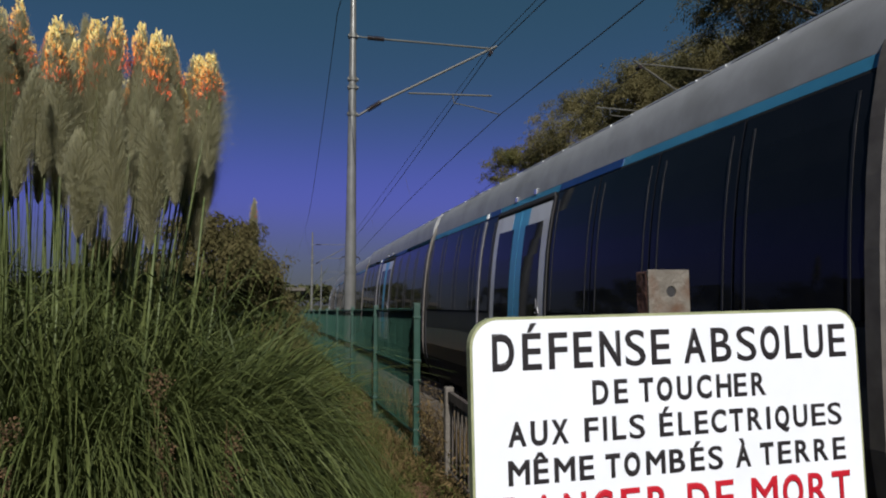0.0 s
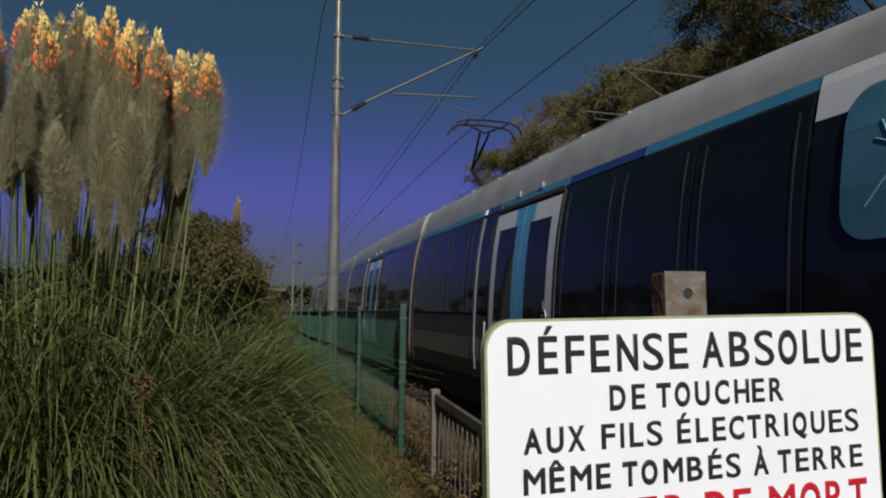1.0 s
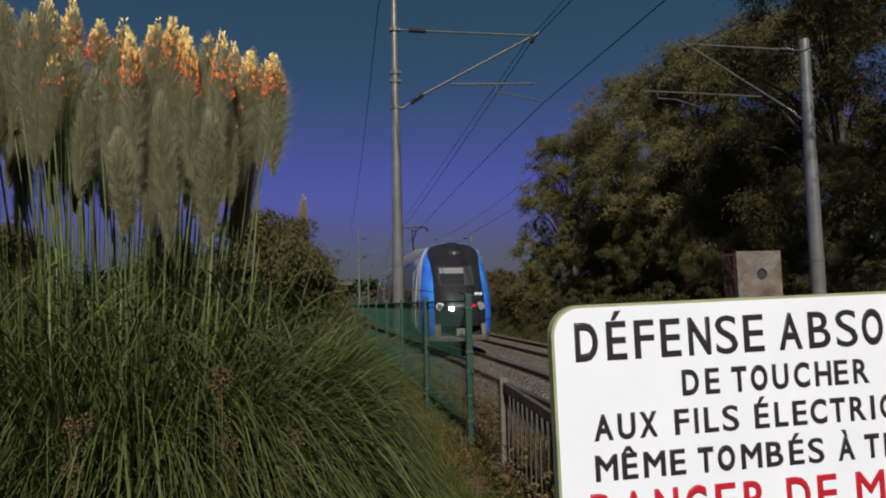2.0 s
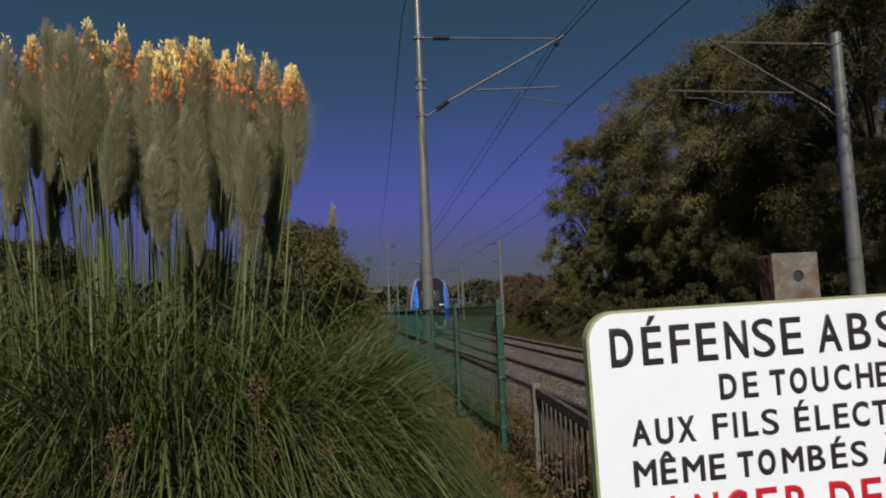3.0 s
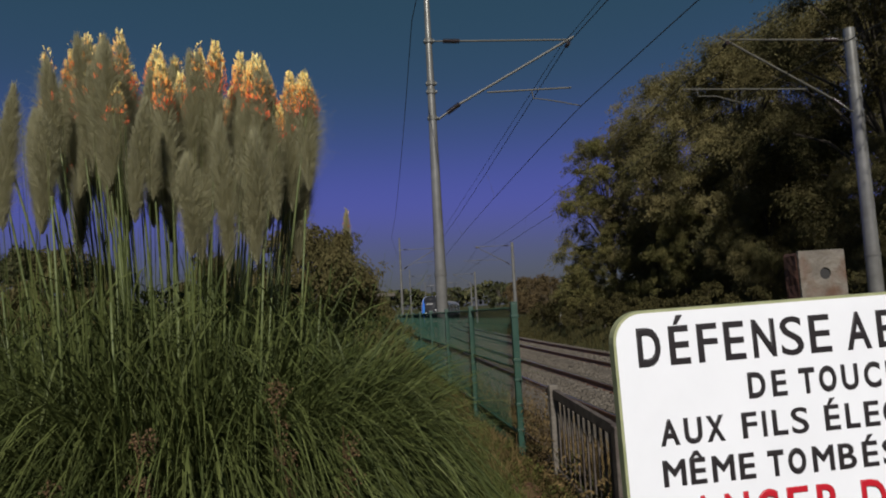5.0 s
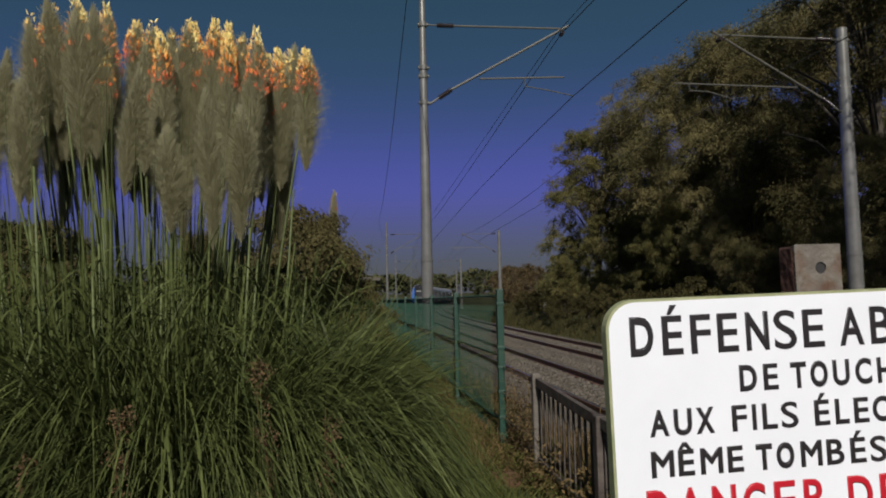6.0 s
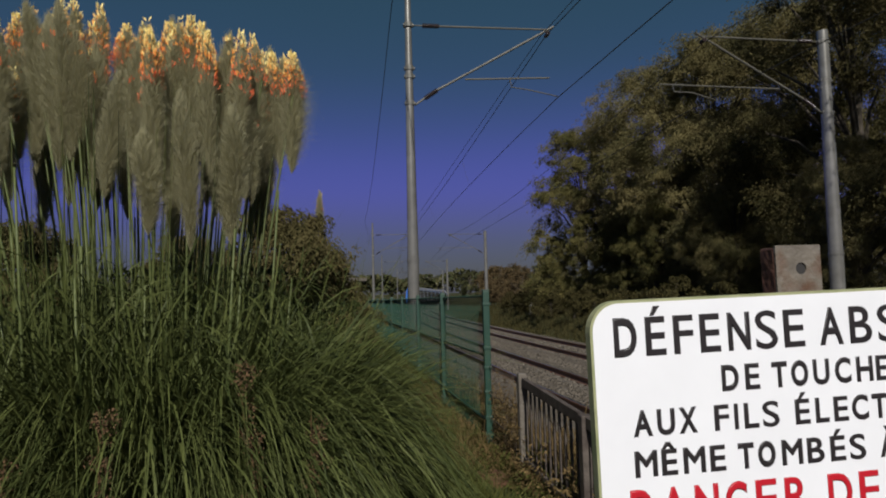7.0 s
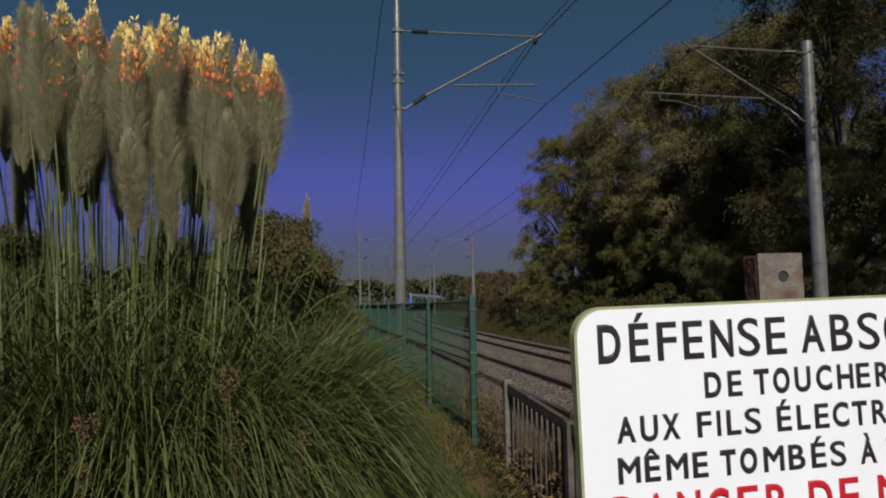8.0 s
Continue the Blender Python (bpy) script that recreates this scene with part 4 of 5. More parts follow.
def cab(y_end, car):
    """The rounded cab end, which points to -y. y_end: where the nose begins; the tip is 2.1 m further."""
    zs = [0.50, 0.62, 0.80, 0.95, 1.15, 1.4, 1.65, 1.9, 2.2, 2.5, 2.8, 3.1, 3.4, 3.65, 3.85, 4.0, 4.15, 4.28, 4.38, 4.46, 4.52, 4.545]

    def nose(z):
        k = max(0.0, (z - 1.7) / 2.86)
        low = max(0.0, (1.0 - z) / 0.5)
        return 2.1 - 1.84 * k ** 1.28 - 0.12 * low ** 2

    def at(z, a, sgn):
        fx, g = math.cos(a) ** (2 / ROUND), math.sin(a) ** (2 / ROUND)
        return (sgn * half_width(z) * fx * (1 - 0.13 * g * min(1.0, max(0.0, (z - 2.2) / 2.0))), y_end - nose(z) * g, z - 0.16 * g * max(0.0, (z - 3.4) / 1.16) ** 1.5)

    def edge(z):
        """The angle at which the black mask begins."""
        share = float(np.interp(z, [0.5, 1.2, 2.0, 3.0, 3.7, 4.1, 4.35, 4.56], [0.72, 0.66, 0.66, 0.70, 0.82, 0.96, 0.999, 0.9995]))
        return math.acos(share ** (ROUND / 2))

    def start(z):
        """The angle at which the blue begins."""
        return min(0.27, edge(z) * 0.9) * float(np.interp(z, (3.3, 4.3), (1.0, 0.3)))

    def patch(z_list, lo, hi, n, sgn, name, mat, label="", thick=0.03):
        bm = bmesh.new()
        rows = [[bm.verts.new(at(z, lo(z) + (hi(z) - lo(z)) * i / n, sgn)) for i in range(n + 1)] for z in z_list]
        for a, b in zip(rows, rows[1:]):
            for i in range(n):
                bm.faces.new((a[i], a[i + 1], b[i + 1], b[i]))
        bmesh.ops.remove_doubles(bm, verts=bm.verts, dist=0.0005)
        bmesh.ops.recalc_face_normals(bm, faces=bm.faces)
        return part(name, bm, mat, car, label, smooth=True)

    half_pi = math.pi / 2
    body_z = [z for z in zs if z >= 0.8]
    for sgn in (-1, 1):
        patch(body_z, lambda z: 0.0, start, 8, sgn, "white_corner", M_PAINT, "pale grey rounded cab corner")
        patch(body_z, start, edge, 16, sgn, "blue_cheek", M_BLUE, "bright glossy blue curved cab corner")
        patch([z for z in zs if z >= 1.15], edge, lambda z: half_pi - 0.0002, 16, sgn, "cab_mask", M_MASK, "black glossy cab front")
        patch([0.56, 0.60, 0.69, 0.78], lambda z: 0.0, lambda z: half_pi - 0.0002, 24, sgn, "bumper", M_BUMPER, "dusty grey lower bumper")
        patch([0.76, 0.9, 1.05, 1.22], edge, lambda z: edge(z) + 0.18, 4, sgn, "bumper_cheek", M_BUMPER)
        # seam lines across the blue
        for z0 in (2.58, 1.45):
            bm = bmesh.new()
            pts = []
            for i in range(15):
                a = start(z0) * 0.6 + (edge(z0) - start(z0) * 0.6) * i / 14
                x, y, z = at(z0 - 0.10 * (i / 14) ** 2, a, sgn)
                pts.append((x * 1.004, y - 0.006, z))
            tube(bm, pts, 0.012, 5)
            part("panel_seam", bm, M_RUBBER, car)

        # the crown closes the nose against the roof
        bm = bmesh.new()
        low = [bm.verts.new(at(zs[-1], half_pi * i / 12, sgn)) for i in range(13)]
        high = [bm.verts.new((v.co.x * 0.98, y_end + 0.06, PROFILE[-1][1] + 0.012 - 0.03 * (v.co.x / 0.8) ** 2)) for v in low]
        for i in range(12):
            bm.faces.new((low[i], low[i + 1], high[i + 1], high[i]))
        bmesh.ops.remove_doubles(bm, verts=bm.verts, dist=0.0005)
        part("nose_crown", bm, M_MASK, car, smooth=True)
        bm = bmesh.new()
        grid = []
        for j in range(4):
            z = 1.90 + 0.10 * j
            row = []
            for i in range(5):
                x, y, zz = at(z, 0.06 + 0.16 * i / 4, sgn)
                row.append(bm.verts.new((x + sgn * 0.012, y - 0.004, zz)))
            grid.append(row)
        for p, q in zip(grid, grid[1:]):
            for i in range(4):
                bm.faces.new((p[i], p[i + 1], q[i + 1], q[i]))
        bmesh.ops.solidify(bm, geom=bm.faces[:], thickness=0.006)
        part("emblem", bm, M_EMBLEM, car, "plain dark red emblem")

    def on_front(x, z, out=0.012):
        w = half_width(z)
        fx = min(0.999, abs(x) / w)
        g = (1 - fx ** ROUND) ** (1 / ROUND)
        return Vector((x, y_end - nose(z) * g - out, z))

    def front_plate(x0, x1, z0, z1, name, mat, out, label="", n=10, parent=None):
        bm = bmesh.new()
        rows = [[bm.verts.new(on_front(x0 + (x1 - x0) * i / n, z0 + (z1 - z0) * j / n, out)) for i in range(n + 1)] for j in range(n + 1)]
        for a, b in zip(rows, rows[1:]):
            for i in range(n):
                bm.faces.new((a[i], a[i + 1], b[i + 1], b[i]))
        r = bmesh.ops.extrude_face_region(bm, geom=bm.faces[:])
        bmesh.ops.translate(bm, verts=[v for v in r["geom"] if isinstance(v, bmesh.types.BMVert)], vec=(0, 0.015, 0))
        bmesh.ops.recalc_face_normals(bm, faces=bm.faces)
        return part(name, bm, mat, parent or car, label, smooth=False)

    screen = front_plate(-0.78, 0.64, 2.72, 3.52, "windscreen", M_SCREEN, 0.012, "smoky grey windscreen")
    front_plate(-0.70, 0.26, 2.78, 3.22, "dark_opening", M_MASK, 0.020, "dark lower pane", parent=screen)
    front_plate(-0.70, 0.26, 3.22, 3.45, "sun_blind", M_BLIND, 0.021, "pale sun blind", parent=screen)
    for a, b in (((-0.70, 3.22), (0.26, 3.22)), ((0.26, 2.78), (0.27, 3.45))):
        bm = bmesh.new()
        tube(bm, [on_front(a[0] + (b[0] - a[0]) * i / 8, a[1] + (b[1] - a[1]) * i / 8, 0.03) for i in range(9)], 0.009, 6)
        part("screen_frame", bm, M_CHROME, screen)
    bm = bmesh.new()
    tube(bm, [on_front(-0.30, 2.55, 0.05), on_front(-0.52, 3.1, 0.05), on_front(-0.62, 3.50, 0.05)], 0.014, 6)
    tube(bm, [on_front(-0.05, 2.52, 0.05), on_front(0.26, 2.36, 0.06)], 0.03, 6)
    part("wiper", bm, M_RUBBER, car)
    for sgn in (-1, 1):
        for r, mat, o, name in ((0.17, M_WHITE, 0.03, "headlight"), (0.115, M_BLIND, 0.05, "lens")):
            bm = bmesh.new()
            c = on_front(sgn * 0.80 + (0.02 * sgn if name == "lens" else 0), 1.90 - (0.03 if name == "lens" else 0), o)
            tube(bm, [c + Vector((0, 0.06, 0)), c, c + Vector((0, -0.008, 0))], [r, r, r * 0.93], 24)
            part(name, bm, mat if sgn < 0 or name == "lens" else M_BLIND, car, "round white-rimmed headlight" if name == "headlight" else "")
    bm = bmesh.new()
    c = on_front(0.0, 4.08, 0.02)
    tube(bm, [c + Vector((0, 0.08, 0)), c + Vector((0, 0.0, 0)), c + Vector((0, -0.01, 0))], [0.13, 0.13, 0.11], 24)
    bmesh.ops.scale(bm, verts=bm.verts, vec=(2.0, 1, 0.8), space=Matrix.Translation(-c))
    part("top_lamp_housing", bm, M_SCREEN, car)
    bm = bmesh.new()
    tube(bm, [c + Vector((0, 0.0, 0)), c + Vector((0, -0.03, 0))], [0.07, 0.06], 16)
    part("top_lamp", bm, M_CHROME, car)
    for x0, x1, z0, z1, mat, name in ((-0.52, 0.06, 1.90, 1.98, M_BLIND, "name_bar"), (0.10, 0.22, 1.88, 2.00, M_SKYBLUE, "emblem_panel"), (0.36, 0.60, 1.87, 1.98, M_RED, "red_emblem"), (-0.50, -0.30, 1.74, 1.90, M_CHROME, "bright_patch"),
                                      (0.60, 0.70, 2.34, 2.44, M_WHITE, "number_bar"), (0.73, 0.80, 2.34, 2.44, M_WHITE, "number_bar"), (0.84, 0.93, 2.34, 2.44, M_WHITE, "number_bar")):
        front_plate(x0, x1, z0, z1, name, mat, 0.016, n=2)
    # coupler bay under the mask
    bm = bmesh.new()
    box(bm, -0.95, y_end - 1.66, 0.78, 0.95, y_end - 1.2, 1.20, 0.03)
    part("coupler_bay", bm, M_RUBBER, car)
    bm = bmesh.new()
    box(bm, -0.20, y_end - 2.05, 0.80, 0.36, y_end - 1.68, 1.06, 0.03)
    tube(bm, [(0.08, y_end - 2.10, 0.90), (0.08, y_end - 1.7, 0.90)], 0.12, 14)
    tube(bm, [(-0.25, y_end - 2.02, 0.78), (0.40, y_end - 1.98, 0.62)], 0.03, 6)
    part("coupler", bm, M_BUMPER, car, "dusty grey automatic coupler")
    # white shoulder between the side and the blue
    for sgn in (-1, 1):
        part("shoulder", skin(y_end - 0.0, y_end + 1.18, 0.96, 3.965, sgn, 0.012, 14, ny=4), M_PAINT, car, "pale grey painted cab side")
        part("shoulder_top", skin(y_end + 1.18, y_end + 2.3, 3.60, 3.965, sgn, 0.012, 4), M_PAINT, car)
        part("side_panel", skin(y_end + 1.18, y_end + 2.3, 0.96, 3.60, sgn, 0.010, 12), M_GLASS, car, "dark panel behind the cab door")
        part("shoulder_roof", skin(y_end, y_end + 0.6, 3.97, 4.36, sgn, 0.008, 6), M_PAINT, car)
        d0, d1 = y_end + 0.14, y_end + 1.06
        door = part("cab_door", skin(d0, d1, 1.0, 3.62, sgn, 0.024, 12), M_PAINT, car, "grey cab door with a small window")
        part("cab_window", skin(d0 + 0.22, d1 - 0.24, 2.55, 3.42, sgn, 0.032, 6), M_GLASS, door)
        for y in (d0 + 0.16, d1 - 0.20):
            part("window_frame", skin(y - 0.016, y + 0.016, 2.45, 3.50, sgn, 0.038, 6), M_CHROME, door)
        for y in (d0 - 0.05, d1 + 0.06):
            bm = bmesh.new()
            tube(bm, [(sgn * (half_width(z) + 0.05), y, z) for z in (1.15, 1.6, 2.1, 2.6, 3.1, 3.45)], 0.016, 6)
            part("handrail", bm, M_CHROME, door, "bright metal handrail")
            part("door_groove", skin(y - 0.10, y - 0.075, 1.0, 3.62, sgn, 0.016, 10), M_RUBBER, door)
        part("logo_panel", rounded_skin(y_end + 1.14, y_end + 2.0, 2.66, 3.74, 0.22, sgn, 0.028), M_LOGO, car, "pale blue-grey rounded panel")
        bm = bmesh.new()
        for p, q in (((1.32, 2.86), (1.58, 3.20)), ((1.58, 3.20), (1.70, 3.46)), ((1.60, 3.12), (1.80, 2.88)), ((1.36, 3.16), (1.74, 3.34))):
            tube(bm, [(sgn * (half_width(p[1] + (q[1] - p[1]) * k / 3) + 0.030), y_end + p[0] + (q[0] - p[0]) * k / 3, p[1] + (q[1] - p[1]) * k / 3) for k in range(4)], 0.006, 6)
        part("logo_stroke", bm, M_LOGO2, car, "pale strokes on the blue panel")


def build_train():
    """The cars in order from the rear; each is a thing of its own with its origin at rail height in its middle."""
    cars = []
    rng = random.Random(5)
    # rear car, whose cab looks back along the line
    joint = -9.15
    L0 = joint - REAR
    c = empty("train_car")
    y_end = -L0 / 2 + 2.1
    y1 = L0 / 2
    shell(y_end, y1 - 0.15, c)
    for sgn in (-1, 1):
        side_of_car(y_end + 2.08, y1, L0 / 2 - 6.98, sgn, c)
    cab(y_end, c)
    bogie(y_end + 2.6, c)
    bogie(y1 - 0.2, c)
    gangway(y1, c)
    roof_gear(y_end + 0.8, y1 - 0.2, c, rng, True)
    pantograph(y1 - 0.9, c)
    tagged(c, "grey commuter train end car with a blue and black cab", "train car", "cars of the commuter train")
    cars.append((c, joint - L0 / 2))
    built = {}
    for length in MIDDLE:
        if length in built:
            car = copy_thing(built[length], pose(0, 0, 0))
        else:
            car = built[length] = empty("train_car")
            h = length / 2
            shell(-h + 0.15, h - 0.15, car)
            for sgn in (-1, 1):
                side_of_car(-h, h, -0.17 if length < 13 else 0.18, sgn, car)
            bogie(h - 0.2, car)
            gangway(h, car)
            roof_gear(-h + 0.2, h - 0.2, car, rng)
            tagged(car, "grey and dark glazed commuter train car with light blue doors", "train car", "cars of the commuter train")
        cars.append((car, joint + length / 2))
        joint += length
    # leading car
    lead = copy_thing(c, pose(0, 0, 0))
    cars.append((lead, joint + L0 / 2))
    return cars


# ---- plants ----
STALKS = [(-1.81, 3.6, 2.82, 0.76), (-1.78, 4.0, 3.11, 0.79), (-1.84, 4.4, 3.27, 0.73), (-1.63, 4.1, 3.27, 0.75), (-1.65, 4.5, 3.34, 0.67), (-1.41, 4.2, 3.31, 0.81), (-1.17, 4.0, 3.14, 0.87),
          (-1.01, 3.8, 2.98, 0.76), (-1.03, 4.3, 3.28, 0.80), (-0.87, 4.0, 3.07, 0.87), (-0.74, 3.5, 2.62, 0.81), (-0.90, 3.4, 2.39, 0.53), (-0.78, 4.3, 3.13, 0.72), (-0.64, 4.1, 3.16, 0.87),
          (-0.54, 3.5, 2.52, 0.69), (-0.50, 4.2, 3.14, 0.71), (-0.42, 4.4, 3.08, 0.67), (-0.31, 3.9, 2.96, 0.70), (-1.18, 3.6, 2.72, 0.65), (-1.41, 3.9, 2.89, 0.58), (-1.65, 3.6, 2.67, 0.64),
          (-1.97, 3.8, 2.53, 0.50)]
PAMPAS = (-1.0, 4.0, 0.05)


def plume_mesh(seed, tufts=0):
    """A soft feathery spike one metre long: dense upright hair round the axis, finer hair that leans out and nods, and
    tufts near the tip whose colour holds the sun highlights.
    """
    rng = np.random.default_rng(seed)
    out = []
    for n, width, spread, up, nod in ((3600, (0.003, 0.005), 0.075, 0.20, 0.25), (6600, (0.0017, 0.0032), 0.112, 0.15, 0.5), (1500, (0.0014, 0.0024), 0.165, 0.20, 0.6)):
        h = rng.random(n) ** 0.95
        full = np.interp(h, [0, 0.12, 0.35, 0.6, 0.85, 1.0], [0.22, 0.55, 0.95, 0.95, 0.62, 0.22])
        side = rng.uniform(0, 2 * math.pi, n)
        reach = spread * full * rng.uniform(0.25, 1.15, n) * (1 + 0.25 * np.cos(side - seed))
        rise = up * (0.55 + 0.6 * rng.random(n)) * (0.65 + 0.35 * full)
        drop = rise * nod * rng.uniform(0.2, 1.5, n)
        base = np.stack([0.014 * np.sin(h * 5 + seed), 0.014 * np.cos(h * 4 + seed), h * 0.86], -1)
        out.append(strips(base, side, reach, rise, drop, rng.uniform(*width, n), 4, 0.85, 0.25, rng))
    hair = sum(len(q) for _, q in out)
    if tufts:
        knots = max(8, tufts // 9)
        kh, ks = 0.55 + 0.47 * rng.random(knots) ** 0.7, rng.uniform(0, 2 * math.pi, knots)
        which = rng.integers(0, knots, tufts)
        h = np.clip(kh[which] + rng.normal(0, 0.016, tufts), 0.42, 1.02)
        side = ks[which] + rng.normal(0, 0.22, tufts)
        full = np.interp(h, [0.4, 0.6, 0.85, 1.02], [0.95, 0.95, 0.62, 0.12])
        rad = 0.085 * full * rng.uniform(0.75, 1.15, tufts)
        base = np.stack([rad * np.cos(side), rad * np.sin(side), h * 0.93 + 0.06], -1)
        out.append(strips(base, side + rng.normal(0, 0.8, tufts), rng.uniform(0.004, 0.018, tufts), rng.uniform(0.012, 0.038, tufts), rng.uniform(0.0, 0.016, tufts), rng.uniform(0.0045, 0.009, tufts), 3, 0.9, 0.3, rng))
    v, q = joined(*out)
    lean = np.clip(v[:, 2], 0, 1) ** 1.6
    v[:, 0] += 0.05 * lean * math.cos(seed * 2.1)
    v[:, 1] += 0.05 * lean * math.sin(seed * 2.1)
    me = np_mesh("plume", v, q)
    me.materials.append(M_PLUME)
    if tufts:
        me.materials.append(M_SUNLIT_TUFT)
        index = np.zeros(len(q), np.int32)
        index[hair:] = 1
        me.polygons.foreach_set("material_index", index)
    return me


def pampas_grass():
    rng = np.random.default_rng(11)
    clump = empty("pampas_grass", pose(*PAMPAS))
    n, tufts = 11000, 200
    which = rng.integers(0, tufts, n)
    a0, r0 = rng.uniform(0, 2 * math.pi, tufts)[which], (np.sqrt(rng.random(tufts)) * 0.62)[which]
    base = np.stack([r0 * np.cos(a0) * 1.35, r0 * np.sin(a0), np.zeros(n)], -1) + rng.normal(size=(n, 3)) * np.array([0.035, 0.035, 0])
    az = a0 + rng.normal(0, 0.45, tufts)[which] + rng.normal(0, 0.30, n)
    k = np.clip(0.55 * rng.random(tufts)[which] + 0.45 * rng.random(n), 0, 1)
    reach = 0.25 + 0.95 * k + 0.35 * r0
    top = 1.15 + 0.75 * rng.random(n) - 0.30 * k
    end = np.where(rng.random(n) < 0.35, top * 0.75, np.maximum(0.03, top * (0.9 - 0.95 * k)))
    rise = 2.1 * top - 0.55 * end
    drop = rise - end
    piece1 = strips(base, az, reach, rise, drop, rng.uniform(0.005, 0.0125, n), 9, 1.35, 0.08, rng)
    n2 = 3000
    a0, r0 = rng.uniform(0, 2 * math.pi, n2), np.sqrt(rng.random(n2)) * 0.62
    base = np.stack([r0 * np.cos(a0) * 1.5, r0 * np.sin(a0), np.zeros(n2)], -1)
    top = 1.0 + 1.35 * rng.random(n2) ** 1.2
    piece2 = strips(base, rng.uniform(0, 2 * math.pi, n2), rng.uniform(0.10, 0.95, n2), top, top * rng.uniform(0.1, 0.75, n2), rng.uniform(0.005, 0.013, n2), 6, 1.6, 0.08, rng)
    n4 = 140
    a0, r0 = rng.uniform(0, 2 * math.pi, n4), np.sqrt(rng.random(n4)) * 0.60
    base = np.stack([r0 * np.cos(a0) * 1.1 - 0.2, r0 * np.sin(a0), np.zeros(n4)], -1)
    piece4 = strips(base, a0, rng.uniform(0.0, 0.16, n4), rng.uniform(1.9, 2.65, n4), rng.uniform(0.0, 0.08, n4), rng.uniform(0.005, 0.009, n4), 5, 1.6, 0.3, rng)
    blades = mesh_object("blades", np_mesh("blades", *joined(piece1, piece2, piece4)), M_BLADE, clump, "long arching green blades")
    tagged(blades, kind="stuff")
    n6 = 3800
    a0, r0 = rng.uniform(0, 2 * math.pi, n6), np.sqrt(rng.random(n6)) * 0.72
    h = 0.45 + 1.15 * rng.random(n6)
    base = np.stack([r0 * np.cos(a0) * 1.25 - 0.05, r0 * np.sin(a0), h], -1)
    tangle = strips(base, rng.uniform(0, 2 * math.pi, n6), rng.uniform(0.12, 0.50, n6), rng.uniform(0.05, 0.5, n6), rng.uniform(0.10, 0.8, n6), rng.uniform(0.004, 0.011, n6), 5, 1.2, 0.08, rng)
    tagged(mesh_object("stem_leaves", np_mesh("stem_leaves", *tangle), M_BLADE, clump, "crossing narrow leaves among the stems"), kind="stuff")
    n5 = 120
    a0, r0 = rng.uniform(0, 2 * math.pi, n5), np.sqrt(rng.random(n5)) * 0.62
    base = np.stack([r0 * np.cos(a0) * 1.15 - 0.16, r0 * np.sin(a0), np.zeros(n5)], -1)
    stems = mesh_object("stems", np_mesh("stems", *strips(base, a0, rng.uniform(0.0, 0.25, n5), rng.uniform(1.2, 2.25, n5), rng.uniform(0.0, 0.08, n5), rng.uniform(0.008, 0.019, n5), 6, 1.5, 0.4, rng)), M_STEM, clump, "pale green upright stems")
    tagged(stems, kind="stuff")
    n3 = 700
    a0, r0 = rng.uniform(0, 2 * math.pi, n3), np.sqrt(rng.random(n3)) * 0.8
    base = np.stack([r0 * np.cos(a0) * 1.2, r0 * np.sin(a0), np.zeros(n3)], -1)
    k = rng.random(n3)
    dead = mesh_object("dead_blades", np_mesh("dead_blades", *strips(base, a0, 0.3 + 0.9 * k, 1.4 - 0.5 * k, 1.0 + 0.2 * k, rng.uniform(0.005, 0.010, n3), 6, 1.2, 0.08, rng)), M_DRY, clump, "dry straw-coloured blades")
    tagged(dead, kind="stuff")
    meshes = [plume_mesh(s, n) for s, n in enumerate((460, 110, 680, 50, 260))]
    plain = [plume_mesh(s + 5) for s in range(3)]
    stalks = []
    rr = random.Random(3)
    more = [(rr.uniform(-1.95, -0.32), rr.uniform(3.9, 4.75), rr.uniform(2.75, 3.26), rr.uniform(0.65, 0.90)) for _ in range(62)]
    for i, (x, y, top, length) in enumerate(STALKS + more):
        length *= 1.08
        bx = (x - PAMPAS[0]) * 0.55 + rr.uniform(-0.06, 0.06)
        by = (y - PAMPAS[1]) * 0.6 + rr.uniform(-0.06, 0.06)
        tx, ty, tz = x - PAMPAS[0], y - PAMPAS[1], top - PAMPAS[2] - length + 0.03
        bm = bmesh.new()
        pts = [(bx * 0 + (tx - bx) * (k / 6) ** 1.4, (ty - by) * (k / 6) ** 1.4, (tz + 0.45) * k / 6) for k in range(7)]
        r0 = 0.0110 if i < len(STALKS) else 0.0080
        tube(bm, pts, [r0 * (1 - 0.085 * k) for k in range(7)], 6)
        stalk = part("stalk", bm, M_STALK, clump, smooth=True)
        stalk.matrix_basis = pose(bx, by, 0)
        # Taller plumes take the meshes with painted sun highlights.
        sun_tipped = top > 2.86
        p = mesh_object("plume", meshes[i % 5] if sun_tipped else plain[i % 3], None, stalk, "feathery seed plume with sun highlights painted gold on its tip" if sun_tipped else "feathery olive-buff seed plume")
        wide = rr.uniform(0.66, 0.90) * (0.72 + 0.40 * length)
        p.matrix_basis = Matrix.Translation((tx - bx, ty - by, tz)) @ pose(0, 0, 0, rr.uniform(-3, 3), rr.uniform(-3, 3), rr.uniform(0, 360)) @ Matrix.Diagonal((wide, wide, length / 1.06, 1))
        stalks.append(stalk)
